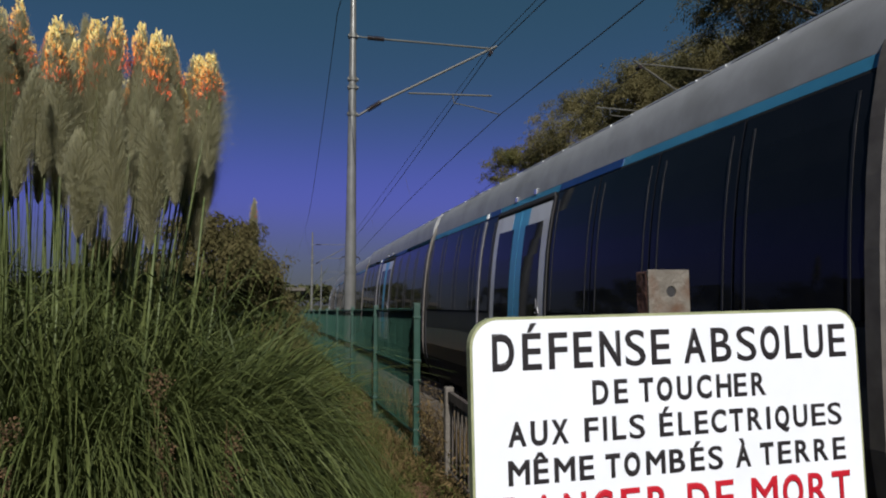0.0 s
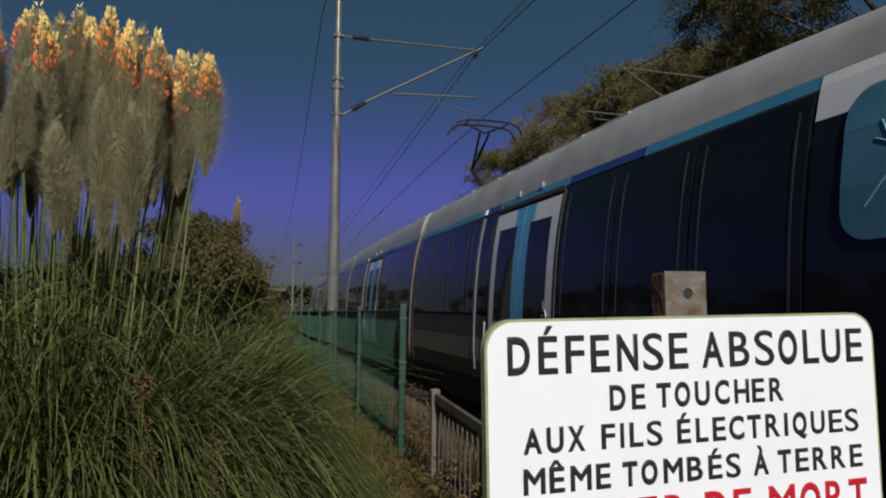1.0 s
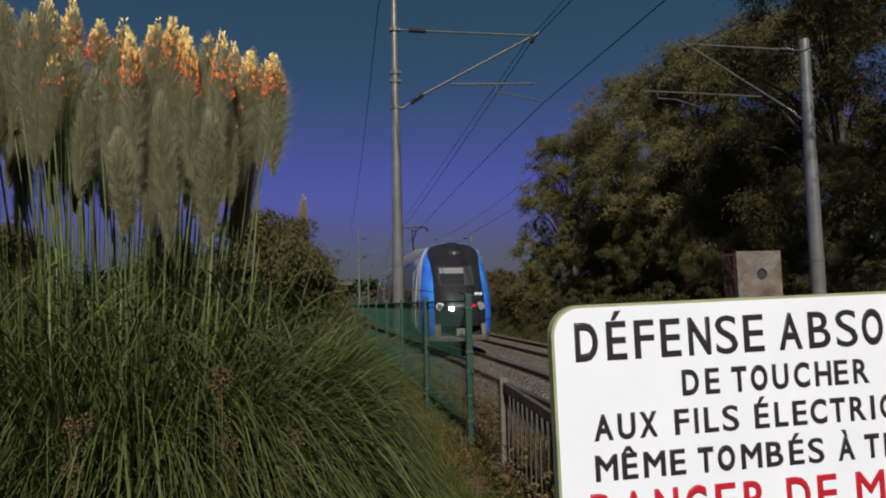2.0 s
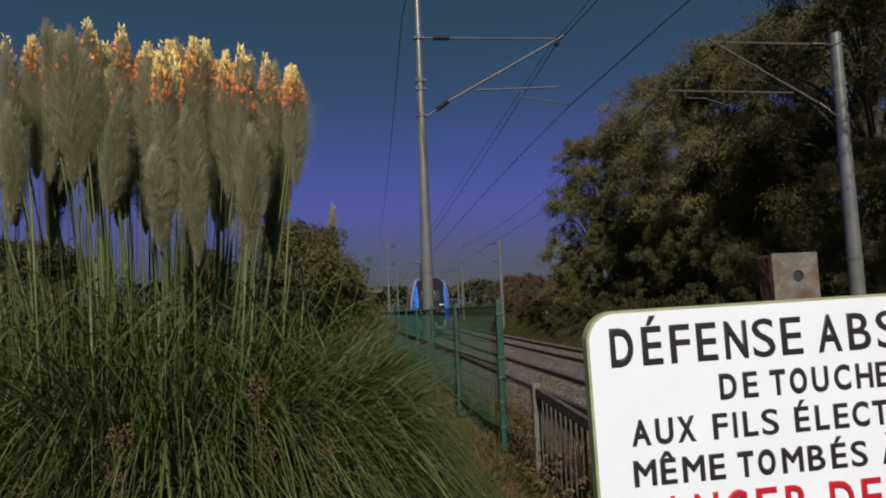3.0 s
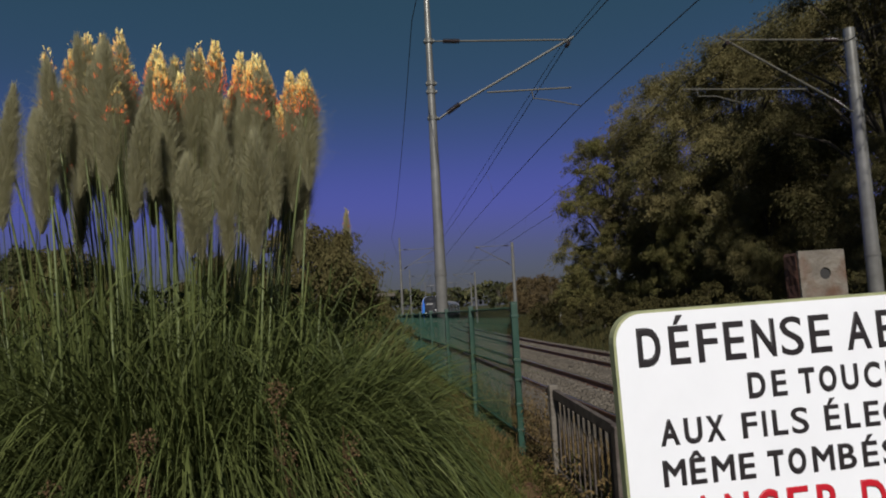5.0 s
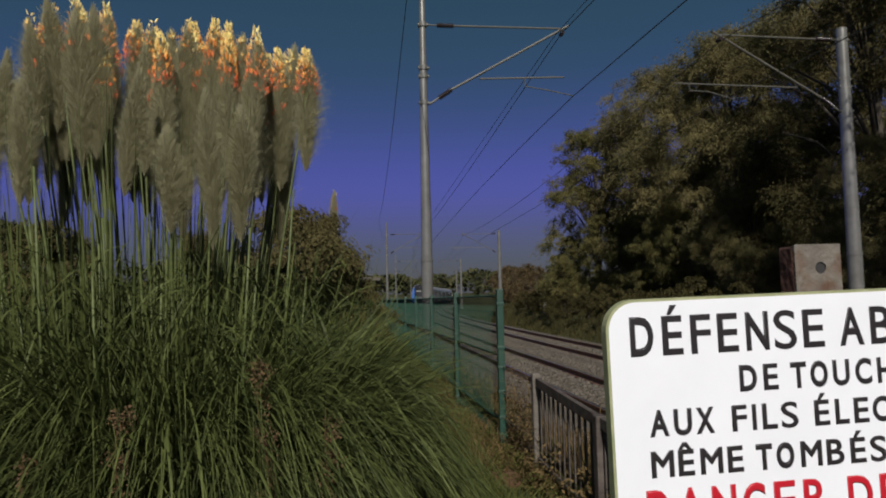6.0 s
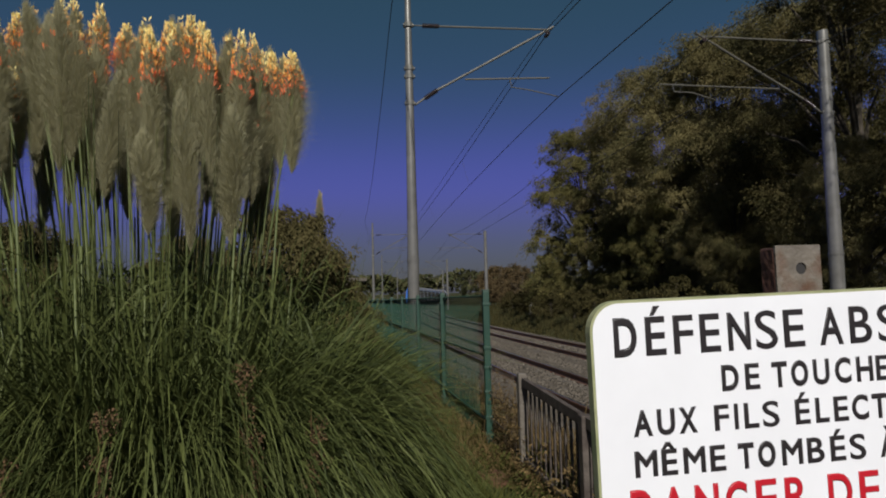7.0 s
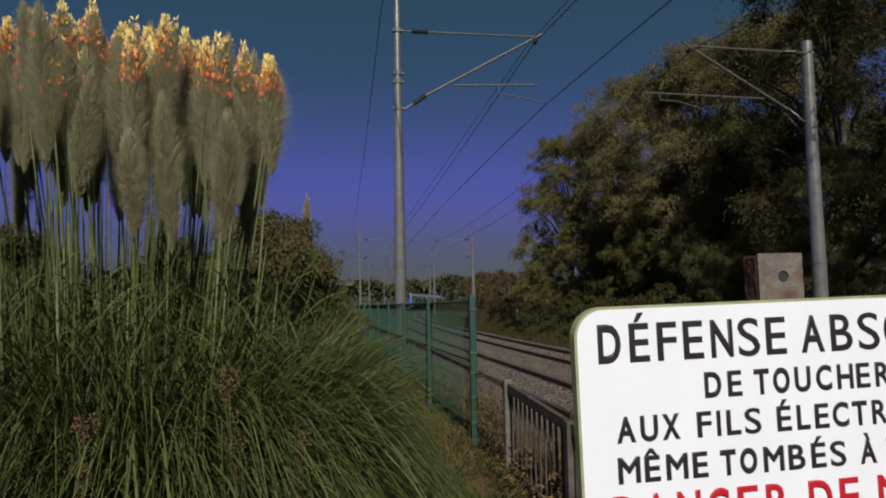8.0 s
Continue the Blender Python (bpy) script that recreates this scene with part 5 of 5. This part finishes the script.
    for i in range(26):
        a, r = rr.uniform(0, 2 * math.pi), 0.7 * math.sqrt(rr.random())
        bx, by, h = 1.1 * r * math.cos(a) - 0.15, r * math.sin(a), rr.uniform(1.4, 2.1)
        bm = bmesh.new()
        tube(bm, [(0.12 * math.cos(a) * (k / 4) ** 1.4, 0.12 * math.sin(a) * (k / 4) ** 1.4, h * k / 4) for k in range(5)], [0.009, 0.0085, 0.008, 0.007, 0.005], 6)
        part("stalk", bm, M_STALK, clump, smooth=True).matrix_basis = pose(bx, by, 0)
    tagged(clump, "large pampas grass clump with tall buff sunlit plumes", "pampas grass")
    return stalks


def rear_clump(name, x, y, height, radius, n, seed, mat, label):
    rng = np.random.default_rng(seed)
    clump = empty(name, pose(x, y, ground_height(x, y) - 0.02))
    a0, r0 = rng.uniform(0, 2 * math.pi, n), np.sqrt(rng.random(n)) * radius
    base = np.stack([r0 * np.cos(a0), r0 * np.sin(a0), np.zeros(n)], -1)
    k = rng.random(n)
    top = height * (0.55 + 0.5 * rng.random(n)) * (1 - 0.45 * (r0 / radius) ** 2)
    end = top * rng.uniform(0.45, 0.95, n)
    v, q = strips(base, a0 + rng.normal(0, 0.8, n), radius * (0.1 + 0.6 * k), 2 * top - 0.5 * end, 2 * top - 1.5 * end, rng.uniform(0.008, 0.018, n), 6, 1.4, 0.08, rng)
    tagged(mesh_object("blades", np_mesh("blades", v, q), mat, clump), kind="stuff")
    m = n // 2
    c = np.clip(rng.normal(size=(m, 3)), -1.35, 1.35) * np.array([radius * 0.5, radius * 0.5, height * 0.2]) + np.array([0, 0, height * 0.55])
    v, q = leaf_cloud(c, rng, 0.09, 0.03)
    tagged(mesh_object("leaves", np_mesh("leaves", v, q), M_BRAMBLE, clump), kind="stuff")
    tagged(clump, label, "tall grass")
    return clump


def leaf_cloud(centres, rng, length, width, hang=0.4, level=0.0, along_twig=None):
    n = len(centres)
    d = rng.normal(size=(n, 3))
    if along_twig is not None:
        d = d * 0.42 + along_twig
    d[:, 2] -= hang
    d /= np.linalg.norm(d, axis=1)[:, None]
    s = np.cross(d, rng.normal(size=(n, 3)) + np.array([0, -0.6, 1.0]) * level)
    s /= np.linalg.norm(s, axis=1)[:, None] + 1e-9
    L = (length * rng.uniform(0.6, 1.3, n))[:, None]
    W = (width * rng.uniform(0.7, 1.2, n))[:, None]
    v = np.stack([centres - d * L / 2, centres + s * W / 2 - d * L * 0.05, centres + d * L / 2, centres - s * W / 2 - d * L * 0.05], 1)
    return v.reshape(-1, 3), np.arange(n * 4).reshape(-1, 4)


def tree(name, seed, height, radius, clumps, leaves, mat, low=0.10, leaf=(0.20, 0.085), label="", category="tree", under=0.92):
    """Trunk, limbs and a crown of hanging leaf clumps with gaps between them."""
    rng = np.random.default_rng(seed)
    t = empty(name)
    bm = bmesh.new()
    tube(bm, [(0.05 * math.sin(k), 0.05 * math.cos(2 * k), -0.2 + height * 0.9 * k / 8) for k in range(9)], [height * 0.020 * (1 - 0.105 * k) + 0.01 for k in range(9)], 9)
    part("trunk", bm, M_BARK, t, smooth=True)
    centres = []
    phase = rng.uniform(0, 6.28, 4)
    boughs = max(8, clumps // 6)
    while len(centres) < boughs:
        z = low + (1.0 - low) * rng.random()
        prof = np.interp(z, [low, 0.25, 0.5, 0.75, 0.92, 1.0], [under, 0.25 + 0.75 * under, 1.0, 0.86, 0.52, 0.14])
        a = rng.uniform(0, 2 * math.pi)
        wob = 1 + 0.20 * math.sin(3 * a + phase[0]) + 0.14 * math.sin(2 * a + 9 * z + phase[1]) + 0.10 * math.sin(5 * a - 14 * z + phase[2])
        r = radius * prof * wob * (1 - 0.62 * rng.random() ** 2.2)
        centres.append((r * math.cos(a), r * math.sin(a), z * height))
    centres = np.array(centres)
    step = max(1, boughs // 26)
    for i in range(min(26, boughs)):
        c = Vector(centres[i * step])
        z0 = max(0.08 * height, c.z * 0.62 - 0.02 * height)
        s = Vector((0, 0, z0))
        bm = bmesh.new()
        midp = s.lerp(c, 0.5) + Vector((0, 0, 0.04 * height))
        r0 = height * 0.0065
        tube(bm, [s, s.lerp(midp, 0.6), midp, midp.lerp(c, 0.6), c], [r0, r0 * 0.8, r0 * 0.6, r0 * 0.4, r0 * 0.2], 6)
        part("limb", bm, M_BARK, t, smooth=True)
    centres = (centres[:, None] + rng.normal(size=(boughs, 6, 3)) * np.array([0.115, 0.115, 0.085]) * radius).reshape(-1, 3)
    centres[:, 2] = np.maximum(centres[:, 2], 0.02 * height)
    clumps = len(centres)
    size = radius * rng.uniform(0.05, 0.125, clumps)
    sq = np.array([1.0, 1.0, 0.8])
    twigs = max(4, leaves // 18)
    per = leaves // twigs
    out = np.arctan2(centres[:, 1], centres[:, 0])[:, None] + rng.normal(0, 1.1, (clumps, twigs))
    span = size[:, None] * rng.uniform(0.9, 2.0, (clumps, twigs))
    heads = centres[:, None] + rng.normal(size=(clumps, twigs, 3)) * sq * size[:, None, None] * 0.5
    k = rng.random((clumps, twigs, per))
    rise, droop = rng.uniform(0.0, 0.7, (clumps, twigs, 1)), rng.uniform(0.5, 1.3, (clumps, twigs, 1))
    L = span[..., None]
    pts = np.stack([heads[..., 0, None] + L * k * np.cos(out)[..., None], heads[..., 1, None] + L * k * np.sin(out)[..., None], heads[..., 2, None] + L * (rise * k - droop * k * k)], -1)
    pts = (pts + rng.normal(size=pts.shape) * leaf[0] * 0.55).reshape(-1, 3)
    way = np.stack([np.cos(out)[..., None] + 0 * k, np.sin(out)[..., None] + 0 * k, rise - 2 * droop * k], -1).reshape(-1, 3)
    v, q = leaf_cloud(pts, rng, leaf[0], leaf[1], 0.25, 0.7, way)
    crown = mesh_object("crown", np_mesh("crown", v, q), mat, t)
    tagged(crown, kind="stuff")
    tagged(t, label, category)
    return t


def lineside_trees():
    a = tree("tree", 1, 16.2, 4.8, 720, 330, M_LEAF, 0.03, (0.17, 0.046), label="tall leafy tree with dense dark green hanging foliage", under=0.55)
    a.matrix_basis = pose(21.4, 43.0, 0.0, 0, 0, 20)
    b = tree("tree", 2, 14.6, 5.0, 720, 330, M_LEAF, 0.03, (0.17, 0.046), label="broad olive green tree at the edge of the railway", under=0.50)
    b.matrix_basis = pose(20.5, 33.5, 0.0)
    c = tree("tree", 7, 13.0, 3.6, 660, 200, M_LEAF2, 0.0, (0.14, 0.055), label="smaller tree turning yellow-brown at the wood's edge")
    c.matrix_basis = pose(18.4, 48.0, 0.0)
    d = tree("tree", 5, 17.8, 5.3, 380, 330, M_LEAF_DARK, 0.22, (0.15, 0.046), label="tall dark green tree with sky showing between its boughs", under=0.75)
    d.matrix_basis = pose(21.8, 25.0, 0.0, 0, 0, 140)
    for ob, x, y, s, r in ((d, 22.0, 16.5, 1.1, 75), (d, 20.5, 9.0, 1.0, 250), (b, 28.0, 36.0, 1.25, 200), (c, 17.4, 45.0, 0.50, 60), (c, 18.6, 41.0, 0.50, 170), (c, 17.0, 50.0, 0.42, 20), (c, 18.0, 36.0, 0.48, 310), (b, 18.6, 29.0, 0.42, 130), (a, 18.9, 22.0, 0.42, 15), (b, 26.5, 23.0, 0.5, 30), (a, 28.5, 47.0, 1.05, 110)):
        copy_thing(ob, pose(x, y, 0.0, 0, 0, r)).scale = (s, s, s)
    # brown hedge further along the line
    h = tree("hedge_bush", 21, 4.2, 2.6, 90, 110, M_LEAF3, 0.02, (0.16, 0.07), "brown and russet hedge bush beside the railway", "bush")
    h.matrix_basis = pose(19.0, 63.0, 0.0)
    for i, (x, y, s) in enumerate(((20.0, 70.0, 1.15), (21.0, 78.0, 1.1), (22.5, 87.0, 1.2), (24.5, 97.0, 1.3), (27.5, 110.0, 1.4), (17.6, 56.5, 0.7), (17.0, 52.0, 0.55), (31.0, 124.0, 1.6), (36.0, 140.0, 1.8))):
        copy_thing(h, pose(x, y, 0.0, 0, 0, 47 * i)).scale = (s, s, s)
    g = tree("weed_bush", 31, 1.5, 1.3, 70, 90, M_BANK, 0.02, (0.10, 0.05), "low brown and olive tangle of weeds beside the track", "bush")
    g.matrix_basis = pose(15.0, 44.0, 0.0)
    for i, (x, y, s) in enumerate(((15.3, 39.0, 1.1), (14.8, 34.0, 0.9), (15.6, 29.5, 1.2), (15.2, 25.0, 1.0), (15.6, 20.5, 1.2), (15.9, 50.0, 1.1), (17.2, 58.0, 1.2), (16.4, 54.0, 1.0), (15.2, 16.0, 1.1), (15.4, 11.5, 1.1), (13.6, 30.0, 0.8), (13.7, 34.5, 0.75), (14.0, 38.5, 0.9), (14.1, 43.0, 0.8), (14.4, 47.0, 0.95), (13.5, 25.5, 0.7), (14.9, 52.5, 0.9), (15.3, 57.0, 0.9))):
        copy_thing(g, pose(x, y, 0.0, 0, 0, 61 * i)).scale = (s, s, s)
    # trees to the left, behind the pampas grass
    f = tree("far_tree", 41, 7.5, 3.6, 130, 80, M_FAR, 0.02, (0.28, 0.14), "distant dark green tree beyond the meadow", "tree")
    f.matrix_basis = pose(-26.0, 52.0, 0.0)
    for i, (x, y, s) in enumerate(((-33.0, 54.0, 1.05), (-40.0, 52.0, 1.1), (-19.5, 56.0, 0.9), (-13.0, 60.0, 0.8), (-7.0, 66.0, 0.7), (-48.0, 55.0, 1.2), (-30.0, 70.0, 1.3), (-3.0, 84.0, 0.8), (-9.0, 100.0, 1.0), (0.0, 128.0, 0.9), (-14.0, 130.0, 1.1),
                                   (42.0, 150.0, 1.0), (50.0, 165.0, 1.1), (44.0, 172.0, 0.95), (38.0, 185.0, 1.0), (58.0, 180.0, 1.2))):
        copy_thing(f, pose(x, y, 0.0, 0, 0, 83 * i)).scale = (s, s, s * 0.95)


def far_woods():
    """A far wooded ridge, one object for what nobody could count."""
    rng = np.random.default_rng(9)
    n = 9000
    x = rng.uniform(-330, 420, n)
    y = 520 + 40 * rng.random(n)
    top = 13 + 4 * np.sin(x * 0.021) + 3 * np.sin(x * 0.06 + 1) + 1.5 * np.sin(x * 0.2)
    z = top * np.sqrt(rng.random(n))
    v, q = leaf_cloud(np.stack([x, y, z], -1), rng, 5.0, 3.2, 0.0)
    ob = mesh_object("far_woods", np_mesh("far_woods", v, q), M_FAR)
    tagged(ob, "far wooded ridge on the horizon", "woods", kind="stuff")


def road_bridge():
    br = empty("road_bridge", pose(-2.0, 205.0, 0.0, 0, 0, 4))
    bm = bmesh.new()
    box(bm, -40, -3, 5.6, 12, 3, 6.6, 0.1)
    part("deck", bm, M_SLEEPER, br)
    for z in (7.4,):
        bm = bmesh.new()
        tube(bm, [(-40, -2.9, z), (12, -2.9, z)], 0.06, 6)
        for i in range(27):
            tube(bm, [(-40 + 2 * i, -2.9, 6.6), (-40 + 2 * i, -2.9, z)], 0.04, 5)
        part("parapet", bm, M_GALV, br)
    for x in (-30, -18, -6, 6):
        bm = bmesh.new()
        box(bm, x - 0.6, -2.2, -0.5, x + 0.6, 2.2, 5.7, 0.1)
        part("pier", bm, M_SLEEPER, br)
    tagged(br, "low concrete road bridge far along the railway", "bridge")


def marker_post():
    """A short white post on the far bank."""
    p = empty("marker_post", pose(14.8, 50.0, -0.35, 0, 1.5, 0))
    bm = bmesh.new()
    box(bm, -0.10, -0.06, -0.1, 0.10, 0.06, 0.95, 0.02)
    part("shaft", bm, M_CONCRETE, p)
    bm = bmesh.new()
    box(bm, -0.11, -0.07, 0.95, 0.11, 0.07, 1.02, 0.03)
    part("cap", bm, M_CONCRETE, p)
    tagged(p, "short pale concrete marker post on the bank", "post")


def verge():
    """Grass, straw and weeds on the bank between the path and the fence."""
    rng = np.random.default_rng(17)

    def blades(n, xr, yr, h, reach, width, mat, name, label, edge=None):
        x, y = rng.uniform(*xr, n), yr[0] + (yr[1] - yr[0]) * rng.random(n) ** 1.6
        patch = np.array([noise.noise((a * 1.3, b * 1.3, 2.0)) for a, b in zip(x, y)])
        keep = patch > -0.30 + 0.35 * rng.random(n) - 0.3
        x, y, patch = x[keep], y[keep], patch[keep]
        m = len(x)
        z = np.array([ground_height(a, b) for a, b in zip(x, y)])
        k = rng.random(m)
        hh = h * (0.45 + 0.8 * k) * (1 + 0.5 * patch) * np.where((x > 0.95) & (x < 1.45) & (y < 9), 0.5, 1.0)
        v, q = strips(np.stack([x, y, z - 0.01], -1), rng.uniform(0, 2 * math.pi, m), reach * rng.uniform(0.3, 1.2, m), 1.5 * hh, hh * rng.uniform(0.5, 1.2, m), width * rng.uniform(0.7, 1.3, m), 4, 1.3, 0.1, rng)
        tagged(mesh_object(name, np_mesh(name, v, q), mat), label, "grass", kind="stuff")

    blades(80000, (-0.4, 1.5), (3.2, 22.0), 0.33, 0.18, 0.006, M_VERGE, "verge_grass", "short green and yellow verge grass on the bank")
    blades(5500, (1.08, 1.75), (4.8, 16.0), 0.28, 0.15, 0.006, M_DRY, "dry_grass", "dry straw and brown stems along the fence")
    blades(9000, (-3.0, 1.4), (14.0, 50.0), 0.5, 0.25, 0.022, M_VERGE, "meadow_grass", "long rough grass further along the bank")
    blades(15000, (1.45, 3.0), (4.5, 40.0), 0.46, 0.2, 0.009, M_DRY, "bank_straw", "sparse dry weeds at the edge of the ballast")
    blades(22000, (12.0, 17.5), (8.0, 70.0), 0.55, 0.28, 0.022, M_BANK, "far_bank_grass", "rough brown grass on the far bank of the railway")
    blades(5000, (-5.0, 0.6), (1.4, 8.0), 0.35, 0.2, 0.008, M_VERGE, "under_grass", "rough grass round the pampas clump")
    blades(2600, (0.85, 1.42), (5.0, 9.5), 0.46, 0.22, 0.006, M_DRY, "straw_patch", "tall brown straw standing before the mesh fence")
    n = 1700
    y = rng.uniform(2.9, 5.3, n)
    x = rng.normal(1.36, 0.07, n)
    z = np.array([ground_height(a, b) for a, b in zip(x, y)]) + 0.42 * rng.random(n) ** 1.6 * (0.7 + 0.3 * np.sin(y * 11.0))
    v, q = leaf_cloud(np.stack([x, y, z], -1), rng, 0.040, 0.015, 0.2)
    tagged(mesh_object("fence_weeds", np_mesh("fence_weeds", v, q), M_DRY), "brown dry weeds at the foot of the picket fence", "weeds", kind="stuff")
    n = 1500
    y = rng.uniform(5.36, 6.18, n)
    z = 0.16 + 0.72 * rng.random(n) * (0.75 + 0.25 * np.sin(y * 19.0))
    v, q = leaf_cloud(np.stack([rng.normal(1.37, 0.022, n), y, z], -1), rng, 0.034, 0.010, 0.3)
    tagged(mesh_object("dry_creeper", np_mesh("dry_creeper", v, q), M_DRY), "dry brown creeper clinging to the wire netting", "creeper", kind="stuff")
    n = 1100
    x, y = rng.normal(1.32, 0.10, n), rng.uniform(4.4, 6.0, n)
    z = np.array([ground_height(a, b) for a, b in zip(x, y)]) + rng.random(n) ** 2 * 0.17
    v, q = leaf_cloud(np.stack([x, y, z], -1), rng, 0.026, 0.016, 0.0)
    tagged(mesh_object("ivy_weeds", np_mesh("ivy_weeds", v, q), M_VERGE), "small-leaved green weeds at the fence foot", "weeds", kind="stuff")


def dock_weed(seed, x, y, h):
    rng = np.random.default_rng(seed)
    d = empty("dock_weed", pose(x, y, ground_height(x, y) - 0.02, rng.uniform(-5, 5), rng.uniform(-5, 5), 0))
    bm = bmesh.new()
    tube(bm, [(0.03 * math.sin(k), 0.02 * k / 5, h * k / 5) for k in range(6)], [0.006, 0.0055, 0.005, 0.004, 0.003, 0.002], 6)
    part("stem", bm, M_DRY, d)
    k = 26
    zc = h * (0.45 + 0.53 * rng.random(k))
    c = np.stack([rng.normal(0, 0.018, k), rng.normal(0, 0.018, k), zc], -1)
    pts = (c[:, None] + rng.normal(size=(k, 26, 3)) * 0.016).reshape(-1, 3)
    v, q = leaf_cloud(pts, rng, 0.013, 0.010, 0.0)
    tagged(mesh_object("seed_head", np_mesh("seed_head", v, q), M_DOCK, d), "rust-brown dry seed clusters", kind="stuff")
    tagged(d, "dry rust-brown dock weed standing among the grass", "weed", "dock weeds")


# ---- the place ----
ground()
track_bed()
overhead_line()
warning_sign()
mesh_fence()
picket_fence()
clay_tile()
CARS = build_train()
SWAY = pampas_grass()
back = rear_clump("tall_grass", -0.55, 8.6, 2.2, 0.95, 4500, 51, M_BLADE, "tall shrubby green grass behind the pampas clump")
bm = bmesh.new()
tube(bm, [(0.2, 0, 0), (0.28, 0, 1.1), (0.38, -0.05, 2.40)], [0.008, 0.007, 0.005], 6)
lone_stalk = part("stalk", bm, M_STALK, back)
mesh_object("plume", plume_mesh(8, 90), None, lone_stalk, "single pale seed plume").matrix_basis = Matrix.Translation((0.36, -0.04, 2.16)) @ Matrix.Diagonal((0.62, 0.62, 0.66, 1))
rear_clump("tall_grass", -1.1, 5.3, 2.05, 0.95, 3800, 56, M_BLADE, "dense green grass standing behind the pampas stems")
rear_clump("tall_grass", -0.28, 6.3, 1.75, 0.62, 2600, 55, M_TANGLE, "brown and olive tangle of old grass beside the pampas clump")
rear_clump("tall_grass", -2.2, 9.5, 2.1, 1.2, 3000, 52, M_BLADE, "tall shrubby green grass behind the pampas clump")
rear_clump("tall_grass", -0.75, 11.5, 1.9, 1.0, 2200, 53, M_DRY, "tall browning grass along the bank")
rear_clump("tall_grass", -3.6, 6.8, 1.9, 1.2, 2600, 54, M_BLADE, "tall green grass beside the pampas clump")
shrub = tree("shrub", 77, 2.25, 0.85, 330, 130, M_SHRUB, 0.02, (0.060, 0.017), "olive green shrub behind the pampas clump", "shrub")
shrub.matrix_basis = pose(-0.38, 8.2, 0.0)
shrub.scale = (0.8, 0.8, 1.05)
copy_thing(shrub, pose(-0.72, 7.3, 0.0, 0, 0, 20)).scale = (0.95, 0.95, 1.04)
copy_thing(shrub, pose(-1.9, 9.2, 0.0, 0, 0, 80)).scale = (1, 1, 1)
copy_thing(shrub, pose(-0.12, 10.0, -0.05, 0, 0, 150)).scale = (0.75, 0.75, 0.88)
copy_thing(shrub, pose(-3.3, 8.0, 0.0, 0, 0, 220)).scale = (1, 1, 1)
copy_thing(shrub, pose(-0.95, 13.5, -0.1, 0, 0, 300)).scale = (1.0, 1.0, 0.75)
lineside_trees()
far_woods()
road_bridge()
marker_post()
verge()
for i, (x, y, h) in enumerate(((-0.33, 2.95, 1.22), (-0.98, 2.85, 1.06), (-0.18, 3.1, 1.0), (-1.35, 2.9, 0.9))):
    dock_weed(60 + i, x, y, h)


def motions():
    """The train runs away along the line; the plumes sway a little in the wind."""
    for car, s in CARS:
        rows = []
        for t in [0.1 * k for k in range(21)] + [0.2 * k for k in range(11, 41)]:
            y = s + SPEED * t + float(np.interp(t, (0.0, 0.2, 0.5, 0.8, 1.0, 1.3, 1.5, 1.7, 2.0), (-0.25, -0.10, -0.20, 0.10, 0.25, 0.05, 0.10, 0.50, 1.0)))
            turn = 180 if car is CARS[-1][0] else 0
            rows.append((t, pose(TRACK + bend(y), y, RAIL_Z + dip(y), 0, 0, turn - heading(y))))
        walk(car, rows)
    for i, stalk in enumerate(SWAY):
        home = stalk.matrix_basis.copy()
        rows = []
        for k in range(17):
            t = k * 0.5
            rows.append((t, home @ pose(0, 0, 0, 0.7 * math.sin(1.9 * t + i * 0.9), 1.0 * math.sin(1.3 * t + i * 0.7), 0)))
        walk(stalk, rows)


motions()
